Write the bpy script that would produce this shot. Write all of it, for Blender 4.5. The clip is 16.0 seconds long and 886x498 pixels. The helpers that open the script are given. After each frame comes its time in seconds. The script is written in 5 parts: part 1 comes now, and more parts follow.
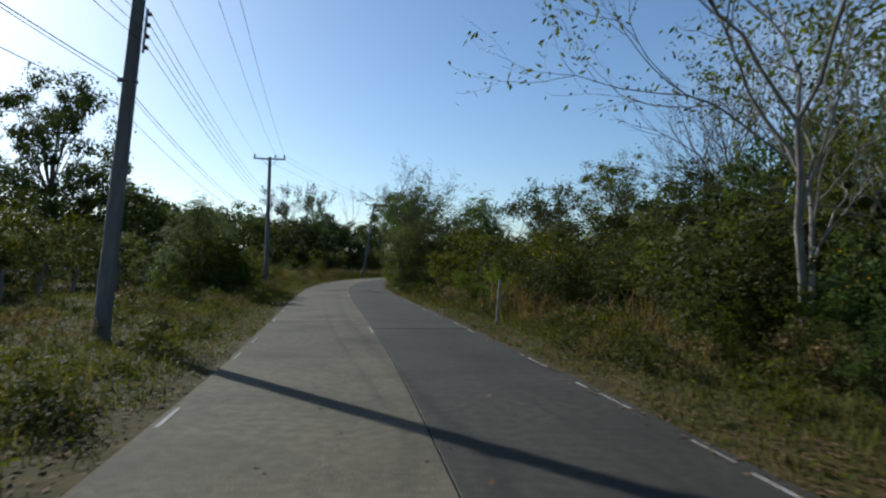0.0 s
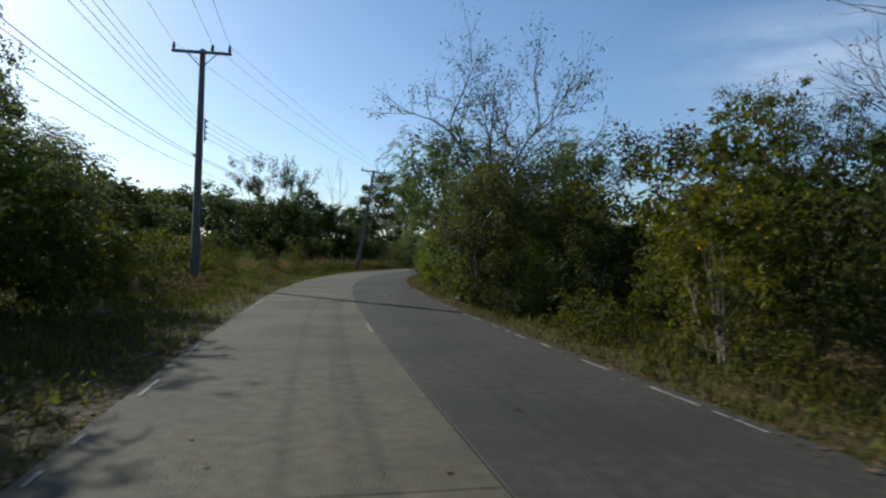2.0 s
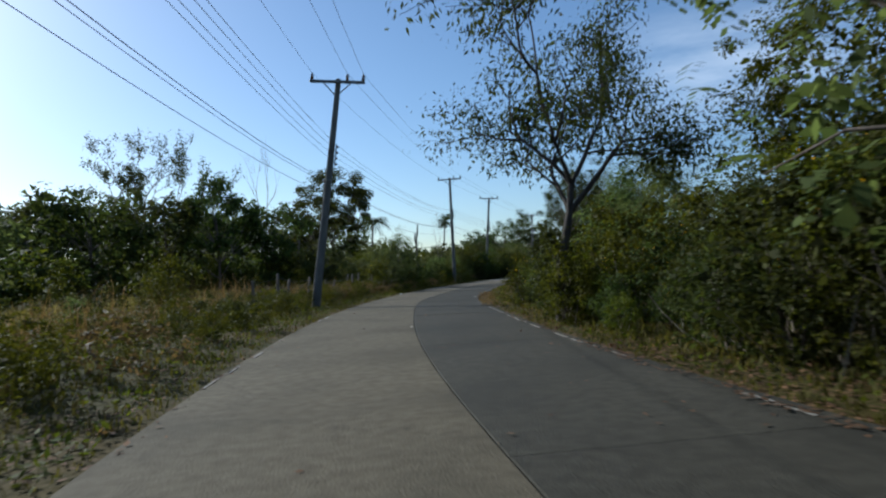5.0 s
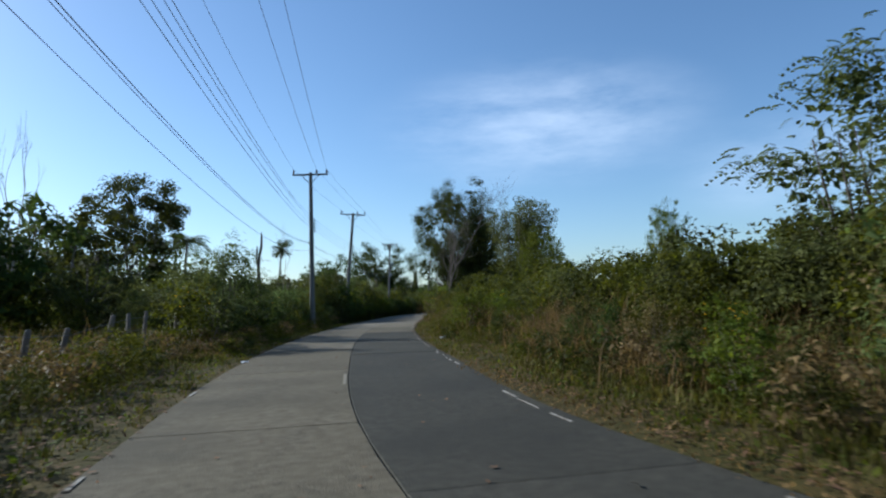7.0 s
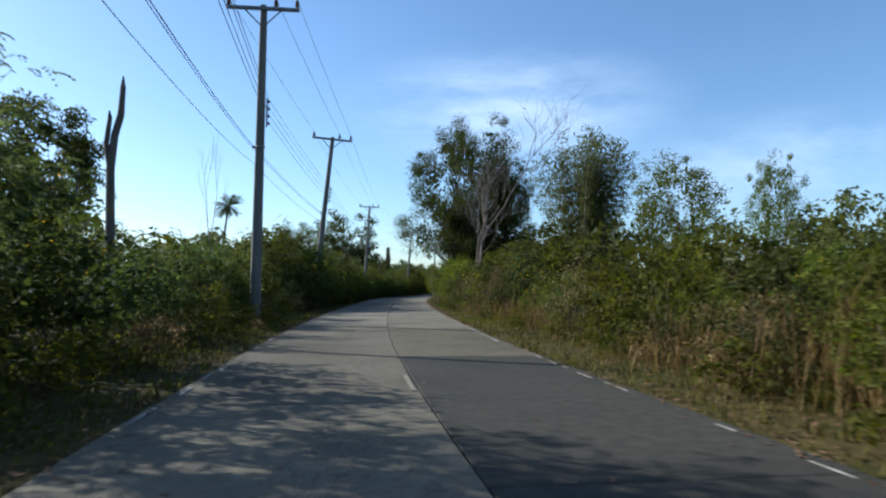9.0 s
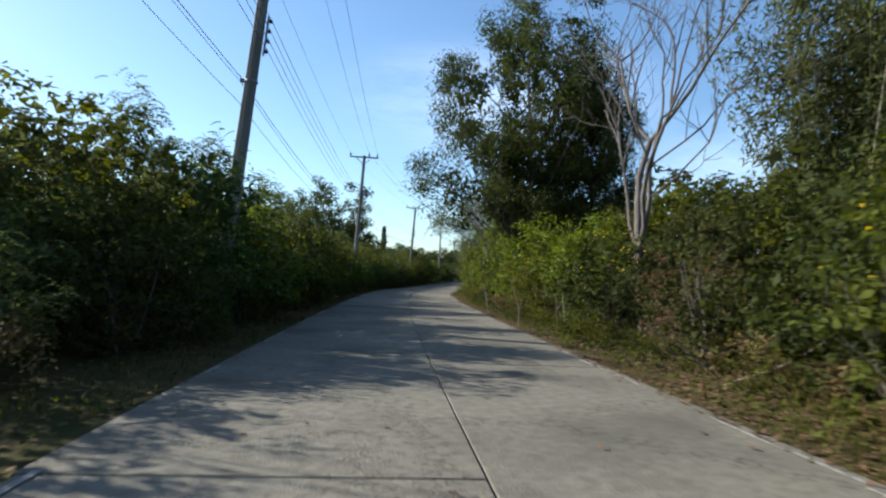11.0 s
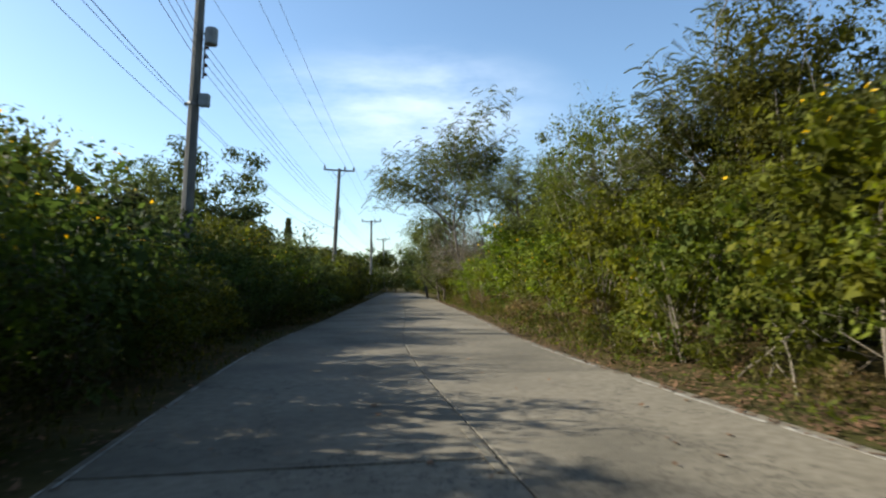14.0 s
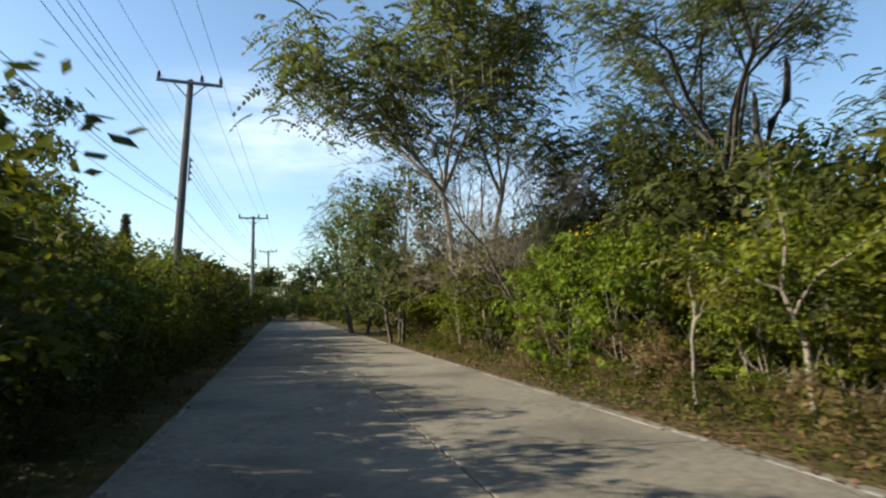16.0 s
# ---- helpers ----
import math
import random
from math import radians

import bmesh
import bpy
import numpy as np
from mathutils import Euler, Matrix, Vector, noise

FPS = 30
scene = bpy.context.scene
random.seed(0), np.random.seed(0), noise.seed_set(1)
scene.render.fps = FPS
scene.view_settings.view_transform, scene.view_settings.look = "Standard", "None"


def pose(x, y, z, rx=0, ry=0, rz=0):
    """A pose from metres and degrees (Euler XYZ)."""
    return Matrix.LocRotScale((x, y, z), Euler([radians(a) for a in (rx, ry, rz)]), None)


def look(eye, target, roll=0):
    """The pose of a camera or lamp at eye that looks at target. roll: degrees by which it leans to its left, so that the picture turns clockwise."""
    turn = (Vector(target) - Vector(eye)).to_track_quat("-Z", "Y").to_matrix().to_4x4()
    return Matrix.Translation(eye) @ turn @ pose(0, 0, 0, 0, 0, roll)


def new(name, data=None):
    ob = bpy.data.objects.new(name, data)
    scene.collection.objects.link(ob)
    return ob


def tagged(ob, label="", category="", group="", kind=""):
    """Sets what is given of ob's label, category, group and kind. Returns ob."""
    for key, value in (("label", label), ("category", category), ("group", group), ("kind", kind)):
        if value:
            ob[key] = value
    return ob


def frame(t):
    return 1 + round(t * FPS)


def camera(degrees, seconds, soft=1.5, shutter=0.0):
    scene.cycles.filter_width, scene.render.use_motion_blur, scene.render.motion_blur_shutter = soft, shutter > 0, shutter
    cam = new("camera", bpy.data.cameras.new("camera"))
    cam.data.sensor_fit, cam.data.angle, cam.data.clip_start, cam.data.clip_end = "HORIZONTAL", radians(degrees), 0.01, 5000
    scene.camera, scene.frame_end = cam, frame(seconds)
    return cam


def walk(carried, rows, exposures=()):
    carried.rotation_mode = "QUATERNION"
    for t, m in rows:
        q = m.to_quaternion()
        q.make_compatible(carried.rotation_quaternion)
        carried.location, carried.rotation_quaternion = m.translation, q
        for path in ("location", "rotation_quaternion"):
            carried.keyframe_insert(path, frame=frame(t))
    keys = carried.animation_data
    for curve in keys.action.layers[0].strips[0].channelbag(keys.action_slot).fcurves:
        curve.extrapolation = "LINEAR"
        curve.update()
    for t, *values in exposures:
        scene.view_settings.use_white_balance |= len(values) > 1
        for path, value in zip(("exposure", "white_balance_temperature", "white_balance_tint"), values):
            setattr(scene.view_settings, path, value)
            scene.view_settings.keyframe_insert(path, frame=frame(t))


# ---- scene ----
# camera and its drive
cam = camera(69.3, 16.0, soft=2.2, shutter=0.14)
PATH = [
    (0, (0.68, 0.017, 1.606), (0.646, 2.016, 1.66), 0.9),
    (0.5, (-0.418, 5.231, 1.497), (-0.432, 7.229, 1.587), 0.7),
    (1, (-1.439, 10.441, 1.452), (-1.493, 12.439, 1.513), 1.7),
    (1.5, (-2.516, 16.132, 1.377), (-2.434, 18.128, 1.473), 0.4),
    (2, (-3.573, 21.786, 1.31), (-3.553, 23.785, 1.338), 1.2),
    (2.5, (-4.567, 27.079, 1.161), (-4.536, 29.076, 1.265), 1.1),
    (3, (-5.426, 32.862, 1.177), (-5.435, 34.861, 1.262), -0.4),
    (3.5, (-6.259, 38.683, 1.281), (-6.256, 40.68, 1.395), -0.7),
    (3.7, (-6.729, 40.919, 1.314), (-6.647, 42.914, 1.424), -1.2),
    (5.8, (-8.875, 63.152, 1.126), (-8.541, 65.123, 1.181), -3.7),
    (6, (-8.878, 64.978, 1.154), (-8.396, 66.917, 1.238), -2.3),
    (6.5, (-8.75, 70.15, 1.06), (-8.074, 72.029, 1.162), -3.6),
    (7, (-8.385, 75.304, 1.3), (-7.637, 77.151, 1.473), -1.8),
    (7.5, (-7.654, 80.781, 1.257), (-6.846, 82.607, 1.383), 1.0),
    (8, (-6.585, 85.994, 1.279), (-5.77, 87.816, 1.415), -0.5),
    (8.5, (-5.369, 91.276, 1.301), (-4.482, 93.066, 1.397), 0.7),
    (8.7, (-4.871, 93.458, 1.237), (-4.012, 95.261, 1.358), 0.6),
    (10.8, (2.713, 116.561, 1.096), (3.649, 118.325, 1.211), 2.2),
    (11, (3.558, 118.786, 1.211), (4.445, 120.577, 1.296), 2.3),
    (11.5, (5.184, 124.005, 1.214), (6.039, 125.806, 1.372), 0.7),
    (12, (7.092, 129.245, 1.058), (8.057, 130.989, 1.216), -0.0),
    (12.5, (9.27, 134.423, 1.041), (10.236, 136.166, 1.214), -1.0),
    (13, (11.171, 140.351, 1.279), (12.304, 141.993, 1.423), -0.8),
    (13.5, (13.978, 145.204, 1.309), (15.035, 146.895, 1.455), -1.1),
    (14, (16.351, 150.779, 1.127), (17.477, 152.428, 1.241), -0.4),
    (14.5, (19.131, 155.915, 1.223), (20.349, 157.493, 1.384), 0.1),
    (15, (21.799, 160.781, 1.017), (23.059, 162.328, 1.155), -1.3),
    (15.5, (24.629, 166.573, 1.214), (25.936, 168.074, 1.408), -0.8),
    (16, (27.284, 171.764, 1.286), (28.684, 173.179, 1.469), -1.1),
]
EXPOSURES = [(0.0, 0.1, 5600, 5), (3.5, 0.15, 5700, 5), (6.0, 0.3, 5400, 5), (8.5, 0.74, 5450, 5), (11.0, 0.98, 5700, 5), (16.0, 1.15, 6450, 5)]
walk(cam, [(t, look(e, g, roll)) for t, e, g, roll in PATH], exposures=EXPOSURES)

# world, sun and sky
SUN_AZ, SUN_EL = 44.0, 27.0          # degrees left of +y, above the horizon
sun_dir = Vector((-math.sin(radians(SUN_AZ)) * math.cos(radians(SUN_EL)), math.cos(radians(SUN_AZ)) * math.cos(radians(SUN_EL)), math.sin(radians(SUN_EL))))


def make_world():
    world = bpy.data.worlds.new("world")
    scene.world = world
    world.use_nodes = True
    nt = world.node_tree
    nt.nodes.clear()
    N, L = nt.nodes.new, nt.links.new
    out, bg, sky = N("ShaderNodeOutputWorld"), N("ShaderNodeBackground"), N("ShaderNodeTexSky")
    sky.sky_type, sky.sun_disc = "NISHITA", False
    sky.sun_elevation, sky.sun_rotation = radians(SUN_EL), radians(-SUN_AZ)
    sky.air_density, sky.dust_density, sky.ozone_density = 1.0, 0.6, 2.4
    bg.inputs["Strength"].default_value = 0.10
    co, noise_a, ramp, mix = N("ShaderNodeTexCoord"), N("ShaderNodeTexNoise"), N("ShaderNodeValToRGB"), N("ShaderNodeMixRGB")
    mapping = N("ShaderNodeMapping")
    mapping.inputs["Rotation"].default_value = (0, 0, radians(30))
    mapping.inputs["Scale"].default_value = (1.0, 1.6, 4.5)
    L(co.outputs["Generated"], mapping.inputs["Vector"])
    L(mapping.outputs["Vector"], noise_a.inputs["Vector"])
    noise_a.inputs["Scale"].default_value, noise_a.inputs["Detail"].default_value = 2.6, 7.0
    noise_a.inputs["Roughness"].default_value = 0.62
    ramp.color_ramp.elements[0].position, ramp.color_ramp.elements[1].position = 0.34, 0.78
    L(noise_a.outputs["Fac"], ramp.inputs["Fac"])
    # thin bank of high cloud: strongest round one bearing, fading away from it
    bank = None
    for az, el, reach, amount in ((-31.0, 15.5, 0.30, 0.75), (-53.0, 10.0, 0.24, 0.55)):
        c = N("ShaderNodeVectorMath")
        c.operation = "SUBTRACT"
        c.inputs[1].default_value = (-math.sin(radians(az)) * math.cos(radians(el)), math.cos(radians(az)) * math.cos(radians(el)), math.sin(radians(el)))
        L(co.outputs["Generated"], c.inputs[0])
        flat = N("ShaderNodeVectorMath")
        flat.operation = "MULTIPLY"
        flat.inputs[1].default_value = (1.0, 1.0, 2.6)
        L(c.outputs["Vector"], flat.inputs[0])
        far = N("ShaderNodeVectorMath")
        far.operation = "LENGTH"
        L(flat.outputs["Vector"], far.inputs[0])
        fall = N("ShaderNodeMapRange")
        fall.interpolation_type = "SMOOTHSTEP"
        fall.inputs["From Min"].default_value, fall.inputs["From Max"].default_value = reach, reach * 0.15
        fall.inputs["To Max"].default_value = amount
        L(far.outputs["Value"], fall.inputs["Value"])
        if bank is None:
            bank = fall
        else:
            add = N("ShaderNodeMath")
            add.use_clamp = True
            L(bank.outputs[0], add.inputs[0])
            L(fall.outputs[0], add.inputs[1])
            bank = add
    veil = N("ShaderNodeMath")
    veil.operation = "MULTIPLY"
    L(ramp.outputs["Color"], veil.inputs[0])
    L(bank.outputs[0], veil.inputs[1])
    L(veil.outputs[0], mix.inputs["Fac"])
    L(sky.outputs["Color"], mix.inputs["Color1"])
    mix.inputs["Color2"].default_value = (7.2, 7.6, 8.4, 1)
    L(mix.outputs["Color"], bg.inputs["Color"])
    L(bg.outputs[0], out.inputs[0])


make_world()
sun = new("sun", bpy.data.lights.new("sun", "SUN"))
sun.data.energy, sun.data.angle, sun.data.color = 5.0, radians(0.6), (1.0, 0.93, 0.82)
sun.matrix_world = look(sun_dir * 200, (0, 0, 0))


# materials
def material(name, base, second, scale=6.0, detail=6.0, rough=0.85, bump=0.0, bump_scale=40.0, stain=None, stain_scale=0.6, through_light=0.0, island=0.0, metal=0.0, stretch=None, gloss=0.3, crack=0.0, vary=0.0):
    """A surface of two tones in fine grain, with larger stains, relief, and light that shines through where it is a leaf."""
    m = bpy.data.materials.new(name)
    m.use_nodes = True
    nt = m.node_tree
    N, L = nt.nodes.new, nt.links.new
    bsdf = nt.nodes["Principled BSDF"]
    co, grain, mix = N("ShaderNodeTexCoord"), N("ShaderNodeTexNoise"), N("ShaderNodeMixRGB")
    src = N("ShaderNodeNewGeometry").outputs["Position"] if crack else co.outputs["Object"]
    if stretch:
        mp = N("ShaderNodeMapping")
        mp.inputs["Scale"].default_value = stretch
        L(src, mp.inputs["Vector"])
        src = mp.outputs["Vector"]
    grain.inputs["Scale"].default_value, grain.inputs["Detail"].default_value = scale, detail
    L(src, grain.inputs["Vector"])
    ramp = N("ShaderNodeValToRGB")
    ramp.color_ramp.elements[0].position, ramp.color_ramp.elements[1].position = 0.33, 0.68
    L(grain.outputs["Fac"], ramp.inputs["Fac"])
    L(ramp.outputs["Color"], mix.inputs["Fac"])
    mix.inputs["Color1"].default_value, mix.inputs["Color2"].default_value = (*base, 1), (*second, 1)
    colour = mix.outputs["Color"]
    if stain:
        big, r2, mx = N("ShaderNodeTexNoise"), N("ShaderNodeValToRGB"), N("ShaderNodeMixRGB")
        big.inputs["Scale"].default_value, big.inputs["Detail"].default_value = stain_scale, 5.0
        L(src, big.inputs["Vector"])
        r2.color_ramp.elements[0].position, r2.color_ramp.elements[1].position = 0.45, 0.72
        L(big.outputs["Fac"], r2.inputs["Fac"])
        L(r2.outputs["Color"], mx.inputs["Fac"])
        L(colour, mx.inputs["Color1"])
        mx.inputs["Color2"].default_value = (*stain, 1)
        colour = mx.outputs["Color"]
    if crack:   # thin wandering cracks, and slabs of slightly different tone
        bent, cell, line, dark = N("ShaderNodeMixRGB"), N("ShaderNodeTexVoronoi"), N("ShaderNodeMapRange"), N("ShaderNodeMixRGB")
        bent.blend_type, bent.inputs["Fac"].default_value = "ADD", 0.8
        L(src, bent.inputs["Color1"])
        L(grain.outputs["Color"], bent.inputs["Color2"])
        cell.feature = "DISTANCE_TO_EDGE"
        cell.inputs["Scale"].default_value = 0.33
        L(bent.outputs["Color"], cell.inputs["Vector"])
        line.inputs["From Min"].default_value, line.inputs["From Max"].default_value = 0.0, 0.010
        line.inputs["To Min"].default_value, line.inputs["To Max"].default_value = crack, 0.0
        L(cell.outputs["Distance"], line.inputs["Value"])
        L(line.outputs[0], dark.inputs["Fac"])
        L(colour, dark.inputs["Color1"])
        dark.inputs["Color2"].default_value = (0.03, 0.026, 0.02, 1)
        tone, info2, span = N("ShaderNodeHueSaturation"), N("ShaderNodeObjectInfo"), N("ShaderNodeMapRange")
        span.inputs["To Min"].default_value, span.inputs["To Max"].default_value = 1 - vary, 1 + vary
        L(info2.outputs["Random"], span.inputs["Value"])
        L(span.outputs[0], tone.inputs["Value"])
        L(dark.outputs["Color"], tone.inputs["Color"])
        colour = tone.outputs["Color"]
    if island:
        geo, hsv, mr, mr2 = N("ShaderNodeNewGeometry"), N("ShaderNodeHueSaturation"), N("ShaderNodeMapRange"), N("ShaderNodeMapRange")
        mr.inputs["To Min"].default_value, mr.inputs["To Max"].default_value = 1 - island, 1 + island
        mr2.inputs["To Min"].default_value, mr2.inputs["To Max"].default_value = 0.5 - 0.075 * island, 0.5 + 0.045 * island
        info, mr3, by = N("ShaderNodeObjectInfo"), N("ShaderNodeMapRange"), N("ShaderNodeMath")
        mr3.inputs["To Min"].default_value, mr3.inputs["To Max"].default_value = 0.72, 1.28
        by.operation = "MULTIPLY"
        L(info.outputs["Random"], mr3.inputs["Value"])
        L(geo.outputs["Random Per Island"], mr.inputs["Value"])
        L(mr.outputs[0], by.inputs[0])
        L(mr3.outputs[0], by.inputs[1])
        L(info.outputs["Random"], mr2.inputs["Value"])
        L(by.outputs[0], hsv.inputs["Value"])
        L(mr2.outputs[0], hsv.inputs["Hue"])
        L(colour, hsv.inputs["Color"])
        colour = hsv.outputs["Color"]
    L(colour, bsdf.inputs["Base Color"])
    bsdf.inputs["Roughness"].default_value, bsdf.inputs["Metallic"].default_value = rough, metal
    bsdf.inputs["Specular IOR Level"].default_value = gloss
    if bump:
        bn, b = N("ShaderNodeTexNoise"), N("ShaderNodeBump")
        bn.inputs["Scale"].default_value, bn.inputs["Detail"].default_value = bump_scale, 8.0
        L(src, bn.inputs["Vector"])
        L(bn.outputs["Fac"], b.inputs["Height"])
        b.inputs["Strength"].default_value, b.inputs["Distance"].default_value = bump, 0.03
        L(b.outputs["Normal"], bsdf.inputs["Normal"])
    if through_light:
        tr, ms = N("ShaderNodeBsdfTranslucent"), N("ShaderNodeMixShader")
        shine = N("ShaderNodeHueSaturation")
        shine.inputs["Value"].default_value, shine.inputs["Saturation"].default_value = 1.35, 1.1
        L(colour, shine.inputs["Color"])
        L(shine.outputs["Color"], tr.inputs["Color"])
        ms.inputs[0].default_value = through_light
        L(bsdf.outputs[0], ms.inputs[1])
        L(tr.outputs[0], ms.inputs[2])
        L(ms.outputs[0], nt.nodes["Material Output"].inputs["Surface"])
    return m


def leaf_material(name, base, second, through_light=0.45, island=0.45, gloss=0.10, rough=0.7):
    return material(name, base, second, scale=1.2, detail=3, rough=rough, through_light=through_light, island=island, gloss=gloss)


M = {
    "ground": material("ground_soil", (0.044, 0.036, 0.011), (0.088, 0.062, 0.021), scale=3.0, detail=9, rough=0.97, bump=0.9, bump_scale=11, stain=(0.036, 0.039, 0.009), stain_scale=0.3, gloss=0.08),
    "slab_pale": material("pale_concrete", (0.150, 0.126, 0.090), (0.215, 0.184, 0.135), scale=9, detail=10, rough=0.88, bump=0.35, bump_scale=45, stain=(0.100, 0.086, 0.063), stain_scale=0.55, gloss=0.15, crack=0.6, vary=0.13),
    # halfway tone that blends the dimmed slabs into the pale ones
    "slab_mid": material("dusty_half_dimmed_concrete", (0.122, 0.101, 0.069), (0.168, 0.142, 0.099), scale=8, detail=10, rough=0.9, bump=0.35, bump_scale=45, stain=(0.088, 0.074, 0.051), stain_scale=0.5, gloss=0.13, crack=0.5, vary=0.12),
    # dusty concrete, its colour darkened to stand in for dimmer light
    "slab_brown": material("dusty_dimmed_brown_concrete", (0.094, 0.077, 0.050), (0.134, 0.112, 0.074), scale=7, detail=10, rough=0.9, bump=0.35, bump_scale=45, stain=(0.070, 0.059, 0.039), stain_scale=0.5, gloss=0.12, crack=0.4, vary=0.10),
    "slab_grey": material("grey_concrete", (0.042, 0.038, 0.028), (0.062, 0.056, 0.042), scale=7, detail=10, rough=0.88, bump=0.4, bump_scale=45, stain=(0.038, 0.035, 0.027), stain_scale=0.5, gloss=0.12, crack=0.4, vary=0.10),
    "joint": material("bitumen_joint", (0.045, 0.040, 0.034), (0.085, 0.074, 0.06), scale=20, rough=0.8),
    "paint": material("worn_white_paint", (0.34, 0.315, 0.27), (0.15, 0.13, 0.10), scale=11, detail=9, rough=0.75, stain=(0.17, 0.14, 0.105), stain_scale=2.2),
    "paint_yellow": material("worn_yellow_paint", (0.24, 0.20, 0.13), (0.13, 0.105, 0.07), scale=14, detail=8, rough=0.7),
    "pole": material("weathered_concrete_pole", (0.115, 0.107, 0.095), (0.175, 0.162, 0.14), scale=7, detail=8, rough=0.85, bump=0.3, stain=(0.10, 0.093, 0.08), stain_scale=1.5, stretch=(1, 1, 0.25)),
    "steel": material("dull_galvanised_steel", (0.20, 0.20, 0.20), (0.12, 0.11, 0.10), scale=12, rough=0.55, metal=0.5),
    "porcelain": material("brown_porcelain", (0.07, 0.035, 0.022), (0.10, 0.05, 0.03), scale=8, rough=0.2, gloss=0.5),
    "cable": material("black_cable", (0.02, 0.02, 0.021), (0.035, 0.035, 0.035), scale=30, rough=0.6),
    "wood_post": material("grey_weathered_wood", (0.13, 0.105, 0.08), (0.22, 0.185, 0.145), scale=10, rough=0.9, bump=0.5, stretch=(1, 1, 0.15)),
    "white_post": material("white_painted_concrete", (0.27, 0.25, 0.21), (0.17, 0.15, 0.12), scale=9, rough=0.75, stain=(0.3, 0.26, 0.2), stain_scale=4),
    "bark_pale": material("pale_bark", (0.27, 0.225, 0.165), (0.16, 0.13, 0.095), scale=9, detail=8, rough=0.9, bump=0.5, bump_scale=30, stretch=(1, 1, 0.3)),
    "bark_mid": material("grey_bark", (0.27, 0.235, 0.195), (0.14, 0.118, 0.095), scale=9, detail=8, rough=0.9, bump=0.6, bump_scale=28, stretch=(1, 1, 0.3)),
    "bark_grey": material("grey_brown_bark", (0.15, 0.12, 0.095), (0.085, 0.068, 0.054), scale=9, detail=8, rough=0.95, bump=0.7, bump_scale=25, stretch=(1, 1, 0.3)),
    "bark_dark": material("dark_weathered_bark", (0.045, 0.037, 0.030), (0.080, 0.066, 0.052), scale=9, detail=8, rough=0.95, bump=0.7, bump_scale=25, stretch=(1, 1, 0.3)),
    "leaf_lime": leaf_material("yellow_green_leaf", (0.136, 0.148, 0.016), (0.078, 0.102, 0.014), through_light=0.38),
    "leaf_green": leaf_material("mid_green_leaf", (0.058, 0.074, 0.011), (0.098, 0.104, 0.014), through_light=0.40),
    "leaf_dark": leaf_material("dark_green_leaf", (0.036, 0.050, 0.012), (0.060, 0.070, 0.016), through_light=0.38),
    "leaf_feather": leaf_material("feathery_grey_green_leaf", (0.072, 0.090, 0.026), (0.112, 0.126, 0.040), through_light=0.45),
    "leaf_dry": leaf_material("dry_brown_leaf", (0.165, 0.115, 0.046), (0.105, 0.076, 0.032), through_light=0.3),
    "grass_dry": leaf_material("dry_straw_grass", (0.225, 0.165, 0.060), (0.125, 0.095, 0.034), through_light=0.4),
    "grass_green": leaf_material("verge_grass", (0.050, 0.050, 0.010), (0.100, 0.080, 0.022), through_light=0.35),
    "grass_field": leaf_material("olive_field_grass", (0.115, 0.100, 0.030), (0.155, 0.122, 0.042), through_light=0.35),
    "litter": leaf_material("fallen_leaf", (0.190, 0.115, 0.055), (0.105, 0.066, 0.034), through_light=0.1, gloss=0.15, rough=0.9),
    "petal": leaf_material("yellow_petal", (0.80, 0.42, 0.012), (0.85, 0.52, 0.03), through_light=0.35, island=0.15),
    "plastic": material("white_plastic", (0.75, 0.75, 0.74), (0.6, 0.6, 0.6), scale=8, rough=0.4),
    "metal_box": material("grey_painted_tank", (0.24, 0.25, 0.25), (0.17, 0.17, 0.165), scale=6, rough=0.5),
}


# the line that the car drives, and places beside it: s metres along, d metres to its right
LINE_POINTS = [(5.88, -34.13), (3.21, -17.24), (0.53, -0.35), (-1.33, 10.84), (-3.46, 21.9), (-5.58, 32.81), (-7.37, 43.6), (-8.54, 54.3), (-8.87, 64.95), (-8.23, 75.57), (-6.61, 86.21), (-4.07, 96.89), (-0.77, 107.62), (3.09, 118.4), (7.31, 129.22), (11.75, 140.03), (16.41, 150.75), (21.51, 161.29), (27.61, 171.51), (39.18, 191.16), (62.32, 230.45), (85.4, 269.7), (108.5, 309.0)]


def smooth_line(points, step=0.5):
    p = [Vector(q) for q in points]
    p = [p[0] * 2 - p[1]] + p + [p[-1] * 2 - p[-2]]
    out = []
    for a, b, c, d in zip(p, p[1:], p[2:], p[3:]):
        n = max(2, int((c - b).length / step))
        for i in range(n):
            u = i / n
            out.append(0.5 * (2 * b + (c - a) * u + (2 * a - 5 * b + 4 * c - d) * u * u + (3 * b - a - 3 * c + d) * u ** 3))
    out.append(p[-2])
    return np.array([tuple(q) for q in out])


LINE = smooth_line(LINE_POINTS)
ALONG = np.r_[0, np.cumsum(np.linalg.norm(np.diff(LINE, axis=0), axis=1))]
ALONG -= ALONG[np.argmin(np.linalg.norm(LINE - np.array(LINE_POINTS[2]), axis=1))]
AHEAD = np.gradient(LINE, axis=0)
AHEAD /= np.linalg.norm(AHEAD, axis=1)[:, None]
ROAD_L, ROAD_J, ROAD_R = -1.72, 1.0, 3.55


